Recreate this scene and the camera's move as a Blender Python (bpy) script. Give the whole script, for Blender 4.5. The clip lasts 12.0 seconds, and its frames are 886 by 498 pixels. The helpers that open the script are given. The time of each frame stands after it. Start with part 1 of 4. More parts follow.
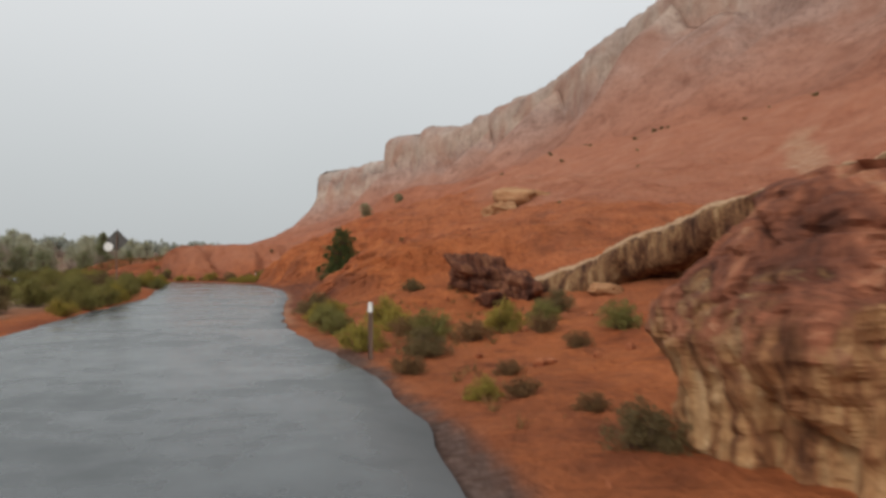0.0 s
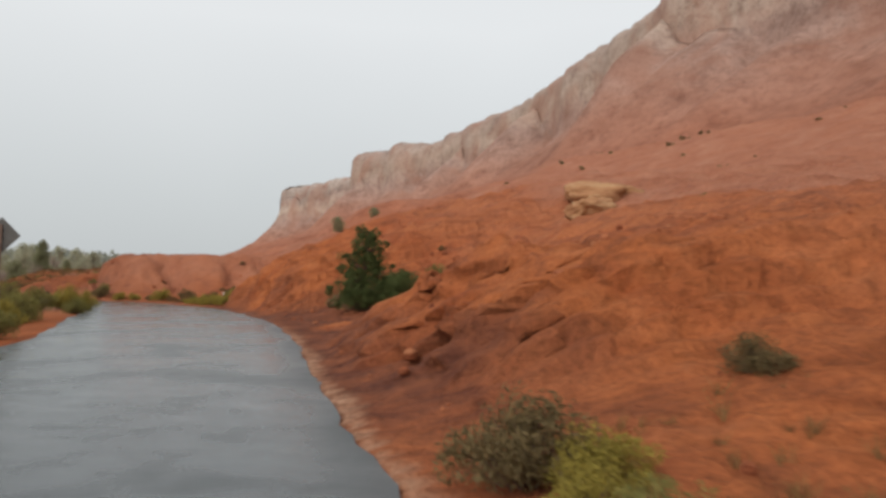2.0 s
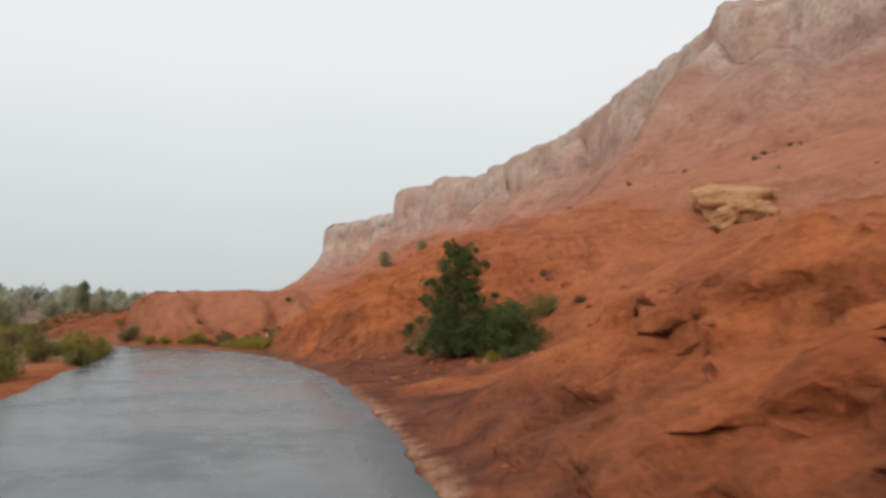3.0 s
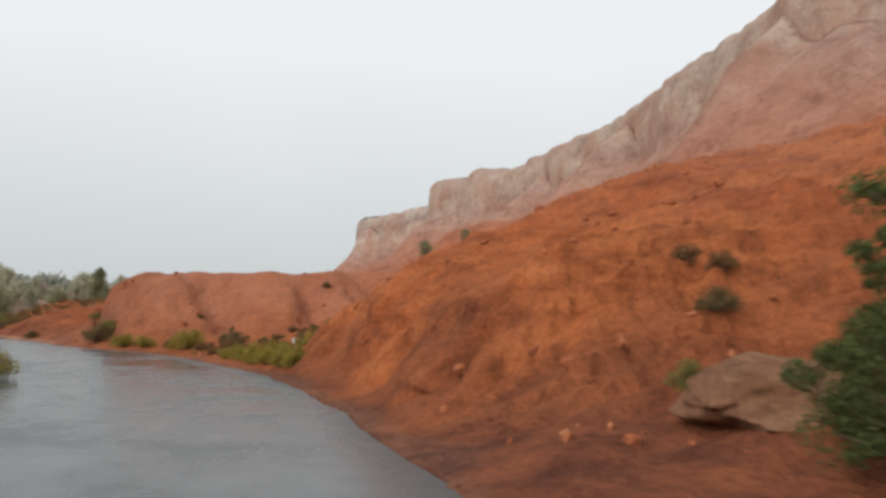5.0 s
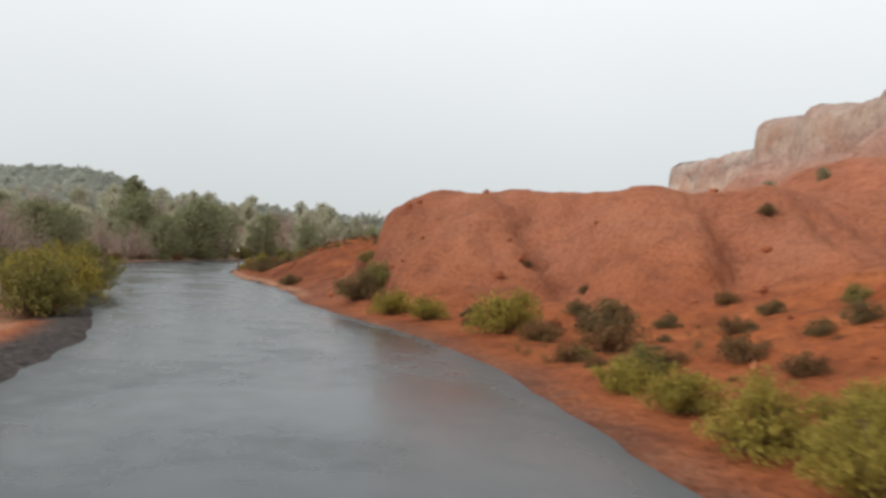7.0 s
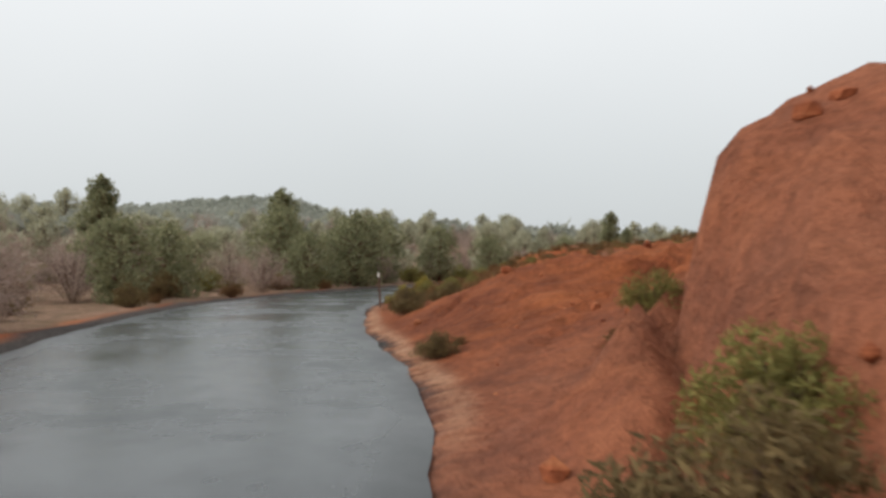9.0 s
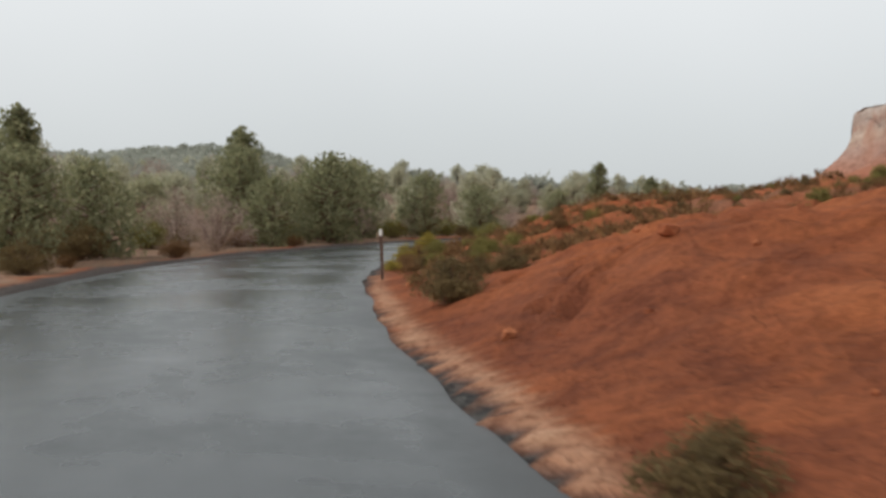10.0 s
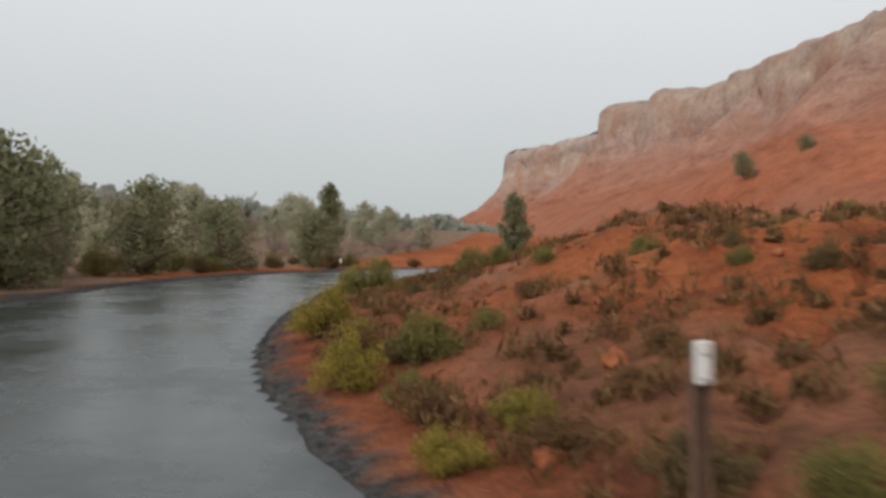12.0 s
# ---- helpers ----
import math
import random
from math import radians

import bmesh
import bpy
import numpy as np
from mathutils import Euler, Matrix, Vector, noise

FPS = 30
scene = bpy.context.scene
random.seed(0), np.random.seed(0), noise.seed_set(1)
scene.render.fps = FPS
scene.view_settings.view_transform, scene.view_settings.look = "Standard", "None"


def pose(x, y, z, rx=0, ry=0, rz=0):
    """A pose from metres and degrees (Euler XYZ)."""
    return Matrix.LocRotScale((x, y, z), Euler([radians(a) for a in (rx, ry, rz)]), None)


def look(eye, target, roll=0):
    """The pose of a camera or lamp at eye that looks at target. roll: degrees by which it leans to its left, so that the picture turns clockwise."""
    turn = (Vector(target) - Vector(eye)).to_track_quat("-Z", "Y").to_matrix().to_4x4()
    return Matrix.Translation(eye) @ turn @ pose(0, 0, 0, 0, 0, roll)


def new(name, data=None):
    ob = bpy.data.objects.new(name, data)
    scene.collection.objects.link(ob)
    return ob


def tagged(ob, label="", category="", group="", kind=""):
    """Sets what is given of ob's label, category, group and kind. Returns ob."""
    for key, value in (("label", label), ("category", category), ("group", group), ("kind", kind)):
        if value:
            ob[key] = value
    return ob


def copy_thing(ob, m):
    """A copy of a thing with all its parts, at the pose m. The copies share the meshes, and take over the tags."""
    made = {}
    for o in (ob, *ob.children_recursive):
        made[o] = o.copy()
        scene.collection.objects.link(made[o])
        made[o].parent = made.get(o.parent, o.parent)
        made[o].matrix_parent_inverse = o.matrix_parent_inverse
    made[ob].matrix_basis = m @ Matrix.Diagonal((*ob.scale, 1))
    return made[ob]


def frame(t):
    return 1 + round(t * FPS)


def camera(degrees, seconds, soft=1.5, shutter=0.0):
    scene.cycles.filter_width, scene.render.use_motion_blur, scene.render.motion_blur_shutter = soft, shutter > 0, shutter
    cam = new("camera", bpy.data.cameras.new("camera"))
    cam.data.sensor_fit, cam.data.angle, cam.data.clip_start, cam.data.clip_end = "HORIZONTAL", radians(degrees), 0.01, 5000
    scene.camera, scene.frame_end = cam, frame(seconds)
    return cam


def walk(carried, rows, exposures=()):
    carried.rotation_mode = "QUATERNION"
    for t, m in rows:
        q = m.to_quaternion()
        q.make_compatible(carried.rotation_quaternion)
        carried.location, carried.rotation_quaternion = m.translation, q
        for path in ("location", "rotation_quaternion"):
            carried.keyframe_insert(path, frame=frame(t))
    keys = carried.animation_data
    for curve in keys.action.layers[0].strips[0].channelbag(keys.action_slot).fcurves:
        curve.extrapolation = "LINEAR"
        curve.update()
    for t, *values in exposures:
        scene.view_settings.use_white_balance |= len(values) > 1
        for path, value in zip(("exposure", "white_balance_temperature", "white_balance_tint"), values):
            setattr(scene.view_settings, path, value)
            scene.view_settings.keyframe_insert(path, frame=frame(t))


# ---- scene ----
FOV = 57.97
PATH = [
    (0.0, 0.00, 0.00, 1.53, -0.49, 0.84, -0.82),
    (0.3, -0.61, 2.45, 1.50, -0.72, 3.00, -0.01),
    (0.5, -1.01, 4.08, 1.54, -1.02, 2.91, 0.30),
    (1.0, -2.13, 8.18, 1.47, -3.61, 3.15, 2.01),
    (1.5, -3.34, 12.07, 1.50, -5.43, 3.18, 1.26),
    (2.0, -4.20, 16.09, 1.50, -3.29, 2.31, 0.52),
    (2.5, -4.99, 20.04, 1.46, -2.29, 4.10, -0.18),
    (3.0, -5.80, 24.07, 1.49, -0.27, 4.82, -0.53),
    (3.2, -6.04, 25.66, 1.53, 1.78, 4.48, 0.04),
    (4.8, -8.63, 37.71, 1.50, 0.72, 3.46, 0.89),
    (5.0, -8.95, 39.33, 1.50, 1.99, 4.49, 0.28),
    (5.5, -9.94, 43.33, 1.54, 6.59, 2.73, 0.52),
    (6.0, -11.29, 47.33, 1.56, 8.81, 4.09, 1.71),
    (6.5, -12.90, 51.54, 1.51, 16.42, 2.73, 1.40),
    (6.7, -13.65, 53.08, 1.43, 20.23, 1.48, 0.92),
    (7.0, -14.75, 55.16, 1.41, 23.61, 0.30, 2.26),
    (7.5, -16.34, 59.05, 1.49, 35.27, -1.09, 0.47),
    (7.7, -17.06, 60.57, 1.50, 38.13, 0.15, -1.48),
    (9.3, -25.33, 70.79, 1.49, 35.59, 1.51, 0.39),
    (9.5, -26.55, 71.92, 1.49, 31.94, 2.69, -0.56),
    (9.6, -27.15, 72.48, 1.51, 31.68, 1.37, 0.40),
    (10.0, -29.70, 74.68, 1.50, 34.19, -2.26, 0.15),
    (10.5, -32.91, 77.50, 1.49, 26.76, 0.51, -0.76),
    (10.8, -34.78, 79.19, 1.51, 24.67, 0.49, -0.06),
    (11.0, -36.01, 80.34, 1.50, 23.28, 0.24, -0.80),
    (11.3, -37.85, 82.07, 1.51, 21.16, -0.09, -0.24),
    (11.4, -38.44, 82.65, 1.50, 19.98, -0.30, -0.14),
    (11.5, -39.03, 83.25, 1.45, 19.67, 0.47, -1.03),
    (11.8, -40.68, 85.06, 1.50, 13.80, -0.64, 0.53),
    (12.0, -41.80, 86.30, 1.54, 10.87, -0.05, 0.86),
]


def car_pose(x, y, z, yaw, pitch, roll):
    return pose(x, y, z, 0, 0, yaw) @ pose(0, 0, 0, 90 + pitch) @ pose(0, 0, 0, 0, 0, roll)


cam = camera(FOV, 12.0, soft=3.2, shutter=0.22)
walk(cam, [(t, car_pose(*row)) for t, *row in PATH], [(0, -0.1), (1.5, -0.05), (2.5, 0.08), (5.5, 0.14), (6.5, 0.2), (7.5, 0.26), (9.5, 0.14), (10.5, 0.12), (11.5, 0.04), (12, -0.06)])

# ---- light: rainy overcast sky and a very soft sun behind the cloud ----
world = bpy.data.worlds.new("overcast")
scene.world = world
world.use_nodes = True
wn, wl = world.node_tree.nodes, world.node_tree.links
wn.clear()
w_out, w_bg = wn.new("ShaderNodeOutputWorld"), wn.new("ShaderNodeBackground")
w_sky = wn.new("ShaderNodeTexSky")
w_sky.sky_type, w_sky.sun_disc = "NISHITA", False
w_sky.sun_elevation, w_sky.sun_rotation = radians(34), radians(-143)
w_sky.dust_density, w_sky.air_density = 6.0, 1.0
w_geo, w_sep, w_ramp = wn.new("ShaderNodeTexCoord"), wn.new("ShaderNodeSeparateXYZ"), wn.new("ShaderNodeValToRGB")
w_ramp.color_ramp.elements[0].position, w_ramp.color_ramp.elements[0].color = 0.0, (0.53, 0.56, 0.57, 1)
w_ramp.color_ramp.elements[1].position, w_ramp.color_ramp.elements[1].color = 0.32, (0.78, 0.80, 0.81, 1)
w_el = w_ramp.color_ramp.elements.new(0.10)
w_el.color = (0.60, 0.63, 0.64, 1)
w_noise, w_add = wn.new("ShaderNodeTexNoise"), wn.new("ShaderNodeMath")
w_noise.inputs["Scale"].default_value, w_noise.inputs["Detail"].default_value = 1.6, 3
w_add.operation = "MULTIPLY_ADD"
w_add.inputs[1].default_value = 0.16
w_scale = wn.new("ShaderNodeMath")
w_scale.operation = "ADD"
w_mix = wn.new("ShaderNodeMix")
w_mix.data_type = "RGBA"
w_mix.inputs["Factor"].default_value = 0.93
w_dim = wn.new("ShaderNodeMix")
w_dim.data_type, w_dim.blend_type = "RGBA", "MULTIPLY"
w_dim.inputs["Factor"].default_value = 1.0
w_dim.inputs["B"].default_value = (0.1, 0.1, 0.1, 1)
wl.new(w_geo.outputs["Generated"], w_sep.inputs[0])
wl.new(w_geo.outputs["Generated"], w_noise.inputs["Vector"])
wl.new(w_noise.outputs["Fac"], w_add.inputs[0])
wl.new(w_sep.outputs["Z"], w_add.inputs[2])
wl.new(w_add.outputs[0], w_scale.inputs[0])
w_scale.inputs[1].default_value = -0.08
wl.new(w_scale.outputs[0], w_ramp.inputs[0])
wl.new(w_sky.outputs[0], w_dim.inputs["A"])
wl.new(w_dim.outputs["Result"], w_mix.inputs["A"])
wl.new(w_ramp.outputs[0], w_mix.inputs["B"])
wl.new(w_mix.outputs["Result"], w_bg.inputs[0])
wl.new(w_bg.outputs[0], w_out.inputs[0])
w_bg.inputs[1].default_value = 1.05
sun = new("sun", bpy.data.lights.new("sun", "SUN"))
sun.data.energy, sun.data.angle, sun.data.color = 1.9, radians(40), (1.0, 0.97, 0.92)
sun.matrix_world = look((-45, -60, 50), (0, 0, 0))

# ---- materials ----


def nodes_of(name, rough=0.8, spec=0.3):
    m = bpy.data.materials.new(name)
    m.use_nodes = True
    n, l = m.node_tree.nodes, m.node_tree.links
    b = n["Principled BSDF"]
    b.inputs["Roughness"].default_value = rough
    b.inputs["Specular IOR Level"].default_value = spec
    return m, n, l, b


def tex_noise(n, l, vec, scale, detail=4, rough=0.6, dist=0.0):
    t = n.new("ShaderNodeTexNoise")
    t.inputs["Scale"].default_value, t.inputs["Detail"].default_value = scale, detail
    t.inputs["Roughness"].default_value, t.inputs["Distortion"].default_value = rough, dist
    l.new(vec, t.inputs["Vector"])
    return t.outputs["Fac"]


def ramp(n, l, fac, stops):
    r = n.new("ShaderNodeValToRGB")
    e = r.color_ramp.elements
    while len(e) < len(stops):
        e.new(0.5)
    for k, (p, c) in enumerate(stops):
        e[k].position, e[k].color = p, (*c, 1)
    l.new(fac, r.inputs[0])
    return r.outputs[0]


def mixc(n, l, fac, a, b, blend="MIX"):
    m = n.new("ShaderNodeMix")
    m.data_type, m.blend_type = "RGBA", blend
    for key, v in (("Factor", fac), ("A", a), ("B", b)):
        if isinstance(v, (int, float)):
            m.inputs[key].default_value = v
        elif isinstance(v, tuple):
            m.inputs[key].default_value = (*v, 1)
        else:
            l.new(v, m.inputs[key])
    return m.outputs["Result"]


def bump(n, l, b, height, strength, distance):
    k = n.new("ShaderNodeBump")
    k.inputs["Strength"].default_value, k.inputs["Distance"].default_value = strength, distance
    l.new(height, k.inputs["Height"])
    if b.inputs["Normal"].is_linked:
        l.new(b.inputs["Normal"].links[0].from_socket, k.inputs["Normal"])
    l.new(k.outputs[0], b.inputs["Normal"])


def mathn(n, l, op, a, b=0.0, c=0.0):
    m = n.new("ShaderNodeMath")
    m.operation = op
    for k, v in enumerate((a, b, c)):
        if isinstance(v, (int, float)):
            m.inputs[k].default_value = v
        else:
            l.new(v, m.inputs[k])
    return m.outputs[0]


def attr(n, name):
    k = n.new("ShaderNodeAttribute")
    k.attribute_name = name
    return k.outputs["Fac"]


def earth_material(name, stops, pale=(0.45, 0.18, 0.085), bump_size=0.32):
    m, n, l, b = nodes_of(name, 0.92, 0.08)
    pos = n.new("ShaderNodeNewGeometry").outputs["Position"]
    big = tex_noise(n, l, pos, 0.16, 5, 0.6, 0.5)
    mid = tex_noise(n, l, pos, 1.1, 7, 0.65, 0.3)
    fine = tex_noise(n, l, pos, 9.0, 6, 0.7)
    squash = n.new("ShaderNodeMapping")
    squash.inputs["Scale"].default_value = (0.35, 0.35, 2.6)
    l.new(pos, squash.inputs[0])
    bed = tex_noise(n, l, squash.outputs[0], 1.0, 5, 0.6, 0.6)
    col = ramp(n, l, big, stops)
    col = mixc(n, l, 0.5, col, ramp(n, l, bed, [(0.34, (0.55, 0.5, 0.5)), (0.5, (1, 1, 1)), (0.68, (1.18, 1.25, 1.3))]), "MULTIPLY")
    dark = ramp(n, l, mid, [(0.36, (1, 1, 1)), (0.5, (0, 0, 0))])
    col = mixc(n, l, mathn(n, l, "MULTIPLY", dark, 0.42), col, (0.12, 0.042, 0.025))
    patch = ramp(n, l, mid, [(0.56, (0, 0, 0)), (0.74, (1, 1, 1))])
    col = mixc(n, l, mathn(n, l, "MULTIPLY", patch, 0.4), col, pale)
    litter = ramp(n, l, mid, [(0.35, (0.15, 0.13, 0.085)), (0.5, (0.23, 0.17, 0.12)), (0.65, (0.30, 0.21, 0.16))])
    col = mixc(n, l, attr(n, "litter"), col, litter)
    # slopes back from the road paled and pinked, partly as painted haze
    col = mixc(n, l, mathn(n, l, "MULTIPLY", attr(n, "upper"), 0.8), col, mixc(n, l, 0.6, (0.42, 0.185, 0.12), ramp(n, l, tex_noise(n, l, pos, 0.35, 6, 0.7, 0.6), [(0.35, (0.26, 0.095, 0.058)), (0.5, (0.37, 0.155, 0.097)), (0.66, (0.45, 0.225, 0.15))])))
    # greyed ground on the far left, its haze mixed into the colour
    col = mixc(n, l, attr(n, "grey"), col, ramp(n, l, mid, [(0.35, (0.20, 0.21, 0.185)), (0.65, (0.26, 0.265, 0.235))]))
    rubble_and_shade = ramp(n, l, mid, [(0.35, (0.11, 0.038, 0.024)), (0.5, (0.19, 0.066, 0.036)), (0.65, (0.27, 0.090, 0.042))])
    col = mixc(n, l, attr(n, "rubble_and_shade"), col, rubble_and_shade)
    sand = ramp(n, l, mid, [(0.35, (0.36, 0.17, 0.10)), (0.65, (0.52, 0.32, 0.21))])
    broken = mathn(n, l, "MULTIPLY", attr(n, "sand"), ramp(n, l, fine, [(0.25, (0.35, 0.35, 0.35)), (0.5, (1, 1, 1))]))
    col = mixc(n, l, broken, col, sand)
    gravel = ramp(n, l, fine, [(0.35, (0.035, 0.037, 0.037)), (0.65, (0.10, 0.095, 0.09))])
    col = mixc(n, l, attr(n, "gravel"), col, gravel)
    speck = ramp(n, l, fine, [(0.35, (0.6, 0.6, 0.6)), (0.6, (1.05, 1.05, 1.05))])
    col = mixc(n, l, 0.75, col, speck, "MULTIPLY")
    grain = tex_noise(n, l, pos, 42, 4, 0.75)
    col = mixc(n, l, 0.7, col, ramp(n, l, grain, [(0.32, (0.55, 0.52, 0.5)), (0.5, (0.98, 0.98, 0.98)), (0.68, (1.18, 1.16, 1.12))]), "MULTIPLY")
    l.new(col, b.inputs["Base Color"])
    bump(n, l, b, grain, 0.5, 0.015)
    bump(n, l, b, fine, 0.7, 0.05)
    bump(n, l, b, mid, 1.0, bump_size)
    return m


RED = [(0.3, (0.315, 0.082, 0.030)), (0.5, (0.42, 0.130, 0.047)), (0.7, (0.285, 0.083, 0.037))]
m_earth = earth_material("red_earth", RED)


def mesa_material():
    m, n, l, b = nodes_of("mesa_rock", 0.9, 0.1)
    pos = n.new("ShaderNodeNewGeometry").outputs["Position"]
    sep = n.new("ShaderNodeSeparateXYZ")
    l.new(pos, sep.inputs[0])
    wob = tex_noise(n, l, pos, 0.03, 4, 0.6)
    z = mathn(n, l, "MULTIPLY_ADD", wob, 22, sep.outputs["Z"])
    # bands turn paler and greyer upwards: rain haze put into the rock colour
    band = ramp(n, l, mathn(n, l, "MULTIPLY_ADD", z, 0.0085, -0.08),
                [(0.14, (0.37, 0.13, 0.068)), (0.32, (0.36, 0.155, 0.10)), (0.48, (0.37, 0.205, 0.155)), (0.62, (0.37, 0.255, 0.215)),
                 (0.72, (0.46, 0.355, 0.29)), (0.85, (0.38, 0.295, 0.255)), (1.0, (0.46, 0.39, 0.345))])
    str_map = n.new("ShaderNodeMapping")
    str_map.inputs["Scale"].default_value = (0.035, 0.035, 0.11)
    l.new(pos, str_map.inputs[0])
    strata = tex_noise(n, l, str_map.outputs[0], 1.0, 5, 0.6)
    streak = ramp(n, l, strata, [(0.35, (0.80, 0.76, 0.74)), (0.62, (1.06, 1.05, 1.03))])
    mid = tex_noise(n, l, pos, 0.12, 6, 0.7)
    col = mixc(n, l, 0.7, band, streak, "MULTIPLY")
    col = mixc(n, l, 0.8, col, ramp(n, l, mid, [(0.35, (0.62, 0.56, 0.54)), (0.52, (0.95, 0.95, 0.95)), (0.68, (1.12, 1.1, 1.08))]), "MULTIPLY")
    grit = tex_noise(n, l, pos, 0.55, 6, 0.75, 0.4)
    col = mixc(n, l, 0.75, col, ramp(n, l, grit, [(0.34, (0.60, 0.57, 0.56)), (0.5, (0.95, 0.94, 0.93)), (0.66, (1.12, 1.12, 1.1))]), "MULTIPLY")
    wash = ramp(n, l, tex_noise(n, l, pos, 0.035, 5, 0.6, 0.8), [(0.44, (0, 0, 0)), (0.6, (1, 1, 1))])
    col = mixc(n, l, mathn(n, l, "MULTIPLY", wash, 0.5), col, (0.30, 0.135, 0.088))
    l.new(col, b.inputs["Base Color"])
    bump(n, l, b, grit, 0.7, 0.8)
    bump(n, l, b, mid, 0.6, 2.5)
    return m


m_mesa = mesa_material()


def asphalt_material():
    m, n, l, b = nodes_of("wet_asphalt", 0.3, 0.68)
    pos = n.new("ShaderNodeNewGeometry").outputs["Position"]
    big = tex_noise(n, l, pos, 0.4, 4, 0.55, 0.3)
    mid = tex_noise(n, l, pos, 2.2, 4, 0.6, 0.1)
    fine = tex_noise(n, l, pos, 60, 3, 0.7)
    col = ramp(n, l, big, [(0.3, (0.012, 0.018, 0.020)), (0.7, (0.026, 0.034, 0.036))])
    col = mixc(n, l, 0.5, col, ramp(n, l, fine, [(0.3, (0.5, 0.5, 0.5)), (0.7, (1.2, 1.2, 1.2))]), "MULTIPLY")
    col = mixc(n, l, mathn(n, l, "MULTIPLY", attr(n, "worn"), 0.7), col, (0.022, 0.024, 0.024))
    l.new(col, b.inputs["Base Color"])
    wet = ramp(n, l, mathn(n, l, "MULTIPLY_ADD", mid, 0.3, mathn(n, l, "MULTIPLY", big, 0.7)), [(0.38, (0.15, 0.15, 0.15)), (0.50, (0.24, 0.24, 0.24)), (0.62, (0.36, 0.36, 0.36))])
    l.new(mixc(n, l, attr(n, "worn"), wet, (0.5, 0.5, 0.5)), b.inputs["Roughness"])
    bump(n, l, b, fine, 0.2, 0.006)
    bump(n, l, b, mid, 0.05, 0.02)
    return m


m_asphalt = asphalt_material()


def leaf_material(name, dark, light, trans=0.35):
    m, n, l, b = nodes_of(name, 0.85, 0.1)
    geo = n.new("ShaderNodeNewGeometry")
    col = ramp(n, l, geo.outputs["Random Per Island"], [(0.0, dark), (1.0, light)])
    var = tex_noise(n, l, geo.outputs["Position"], 1.7, 3)
    col = mixc(n, l, 0.6, col, ramp(n, l, var, [(0.3, (0.6, 0.6, 0.6)), (0.7, (1.25, 1.2, 1.1))]), "MULTIPLY")
    l.new(col, b.inputs["Base Color"])
    thin, both = n.new("ShaderNodeBsdfTranslucent"), n.new("ShaderNodeMixShader")
    l.new(col, thin.inputs[0])
    both.inputs[0].default_value = trans
    l.new(b.outputs[0], both.inputs[1])
    l.new(thin.outputs[0], both.inputs[2])
    l.new(both.outputs[0], n["Material Output"].inputs[0])
    return m


m_juniper = leaf_material("juniper_leaf", (0.055, 0.075, 0.028), (0.15, 0.175, 0.065))
m_sage = leaf_material("sage_leaf", (0.14, 0.135, 0.045), (0.29, 0.26, 0.088))
m_yellow = leaf_material("rabbitbrush_leaf", (0.20, 0.165, 0.038), (0.43, 0.345, 0.08))
m_dry = leaf_material("dry_brush", (0.12, 0.068, 0.036), (0.27, 0.16, 0.075))
m_dark = leaf_material("blackbrush_leaf", (0.11, 0.082, 0.042), (0.23, 0.17, 0.082))
m_grass = leaf_material("dry_grass_blade", (0.16, 0.085, 0.04), (0.34, 0.20, 0.085))
# woodland leaf colours paled by distance, standing in for rain haze
m_wood = leaf_material("hazed_woodland_leaf", (0.31, 0.325, 0.205), (0.53, 0.52, 0.36), 0.5)
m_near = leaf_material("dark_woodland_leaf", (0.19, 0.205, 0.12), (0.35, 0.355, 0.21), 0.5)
m_mist = leaf_material("paler_hazed_leaf", (0.37, 0.38, 0.28), (0.60, 0.59, 0.45), 0.5)
m_far = leaf_material("far_hazed_leaf", (0.33, 0.35, 0.31), (0.40, 0.42, 0.37), 0.5)
m_twig = leaf_material("bare_twigs", (0.33, 0.25, 0.215), (0.50, 0.40, 0.355))


def bark_material():
    m, n, l, b = nodes_of("bark", 0.9, 0.2)
    pos = n.new("ShaderNodeNewGeometry").outputs["Position"]
    mp = n.new("ShaderNodeMapping")
    mp.inputs["Scale"].default_value = (9, 9, 1.5)
    l.new(pos, mp.inputs[0])
    f = tex_noise(n, l, mp.outputs[0], 2, 5)
    l.new(ramp(n, l, f, [(0.3, (0.06, 0.035, 0.025)), (0.7, (0.19, 0.12, 0.085))]), b.inputs["Base Color"])
    bump(n, l, b, f, 0.8, 0.03)
    return m


m_bark = bark_material()

# ---- plan of the road and the land ----
RIGHT = [(9, -120), (3.5, -50), (1.4, -20), (0.6, 0), (0.3, 5), (-0.6, 9.8), (-1.3, 12.2), (-2.7, 16.3), (-3.8, 20), (-4.6, 24), (-5.4, 28),
         (-6.1, 32.5), (-7.0, 37.6), (-8.2, 43), (-9.5, 47.5), (-11.1, 52), (-13, 56.6), (-15.2, 60.3), (-17.6, 64), (-20.6, 67.6),
         (-24, 70.4), (-26.8, 73.1), (-28.85, 75.95), (-31.0, 78.1), (-33.1, 80.0), (-35.2, 81.9), (-37.4, 84.2), (-39.7, 86.8), (-41.2, 88.5), (-42.7, 90.3),
         (-44.0, 92.1), (-45.2, 94.3), (-46.5, 97), (-48.4, 103), (-50.9, 112), (-51.9, 120), (-51.6, 128), (-49.6, 137), (-46, 146), (-40, 158), (-26, 182)]
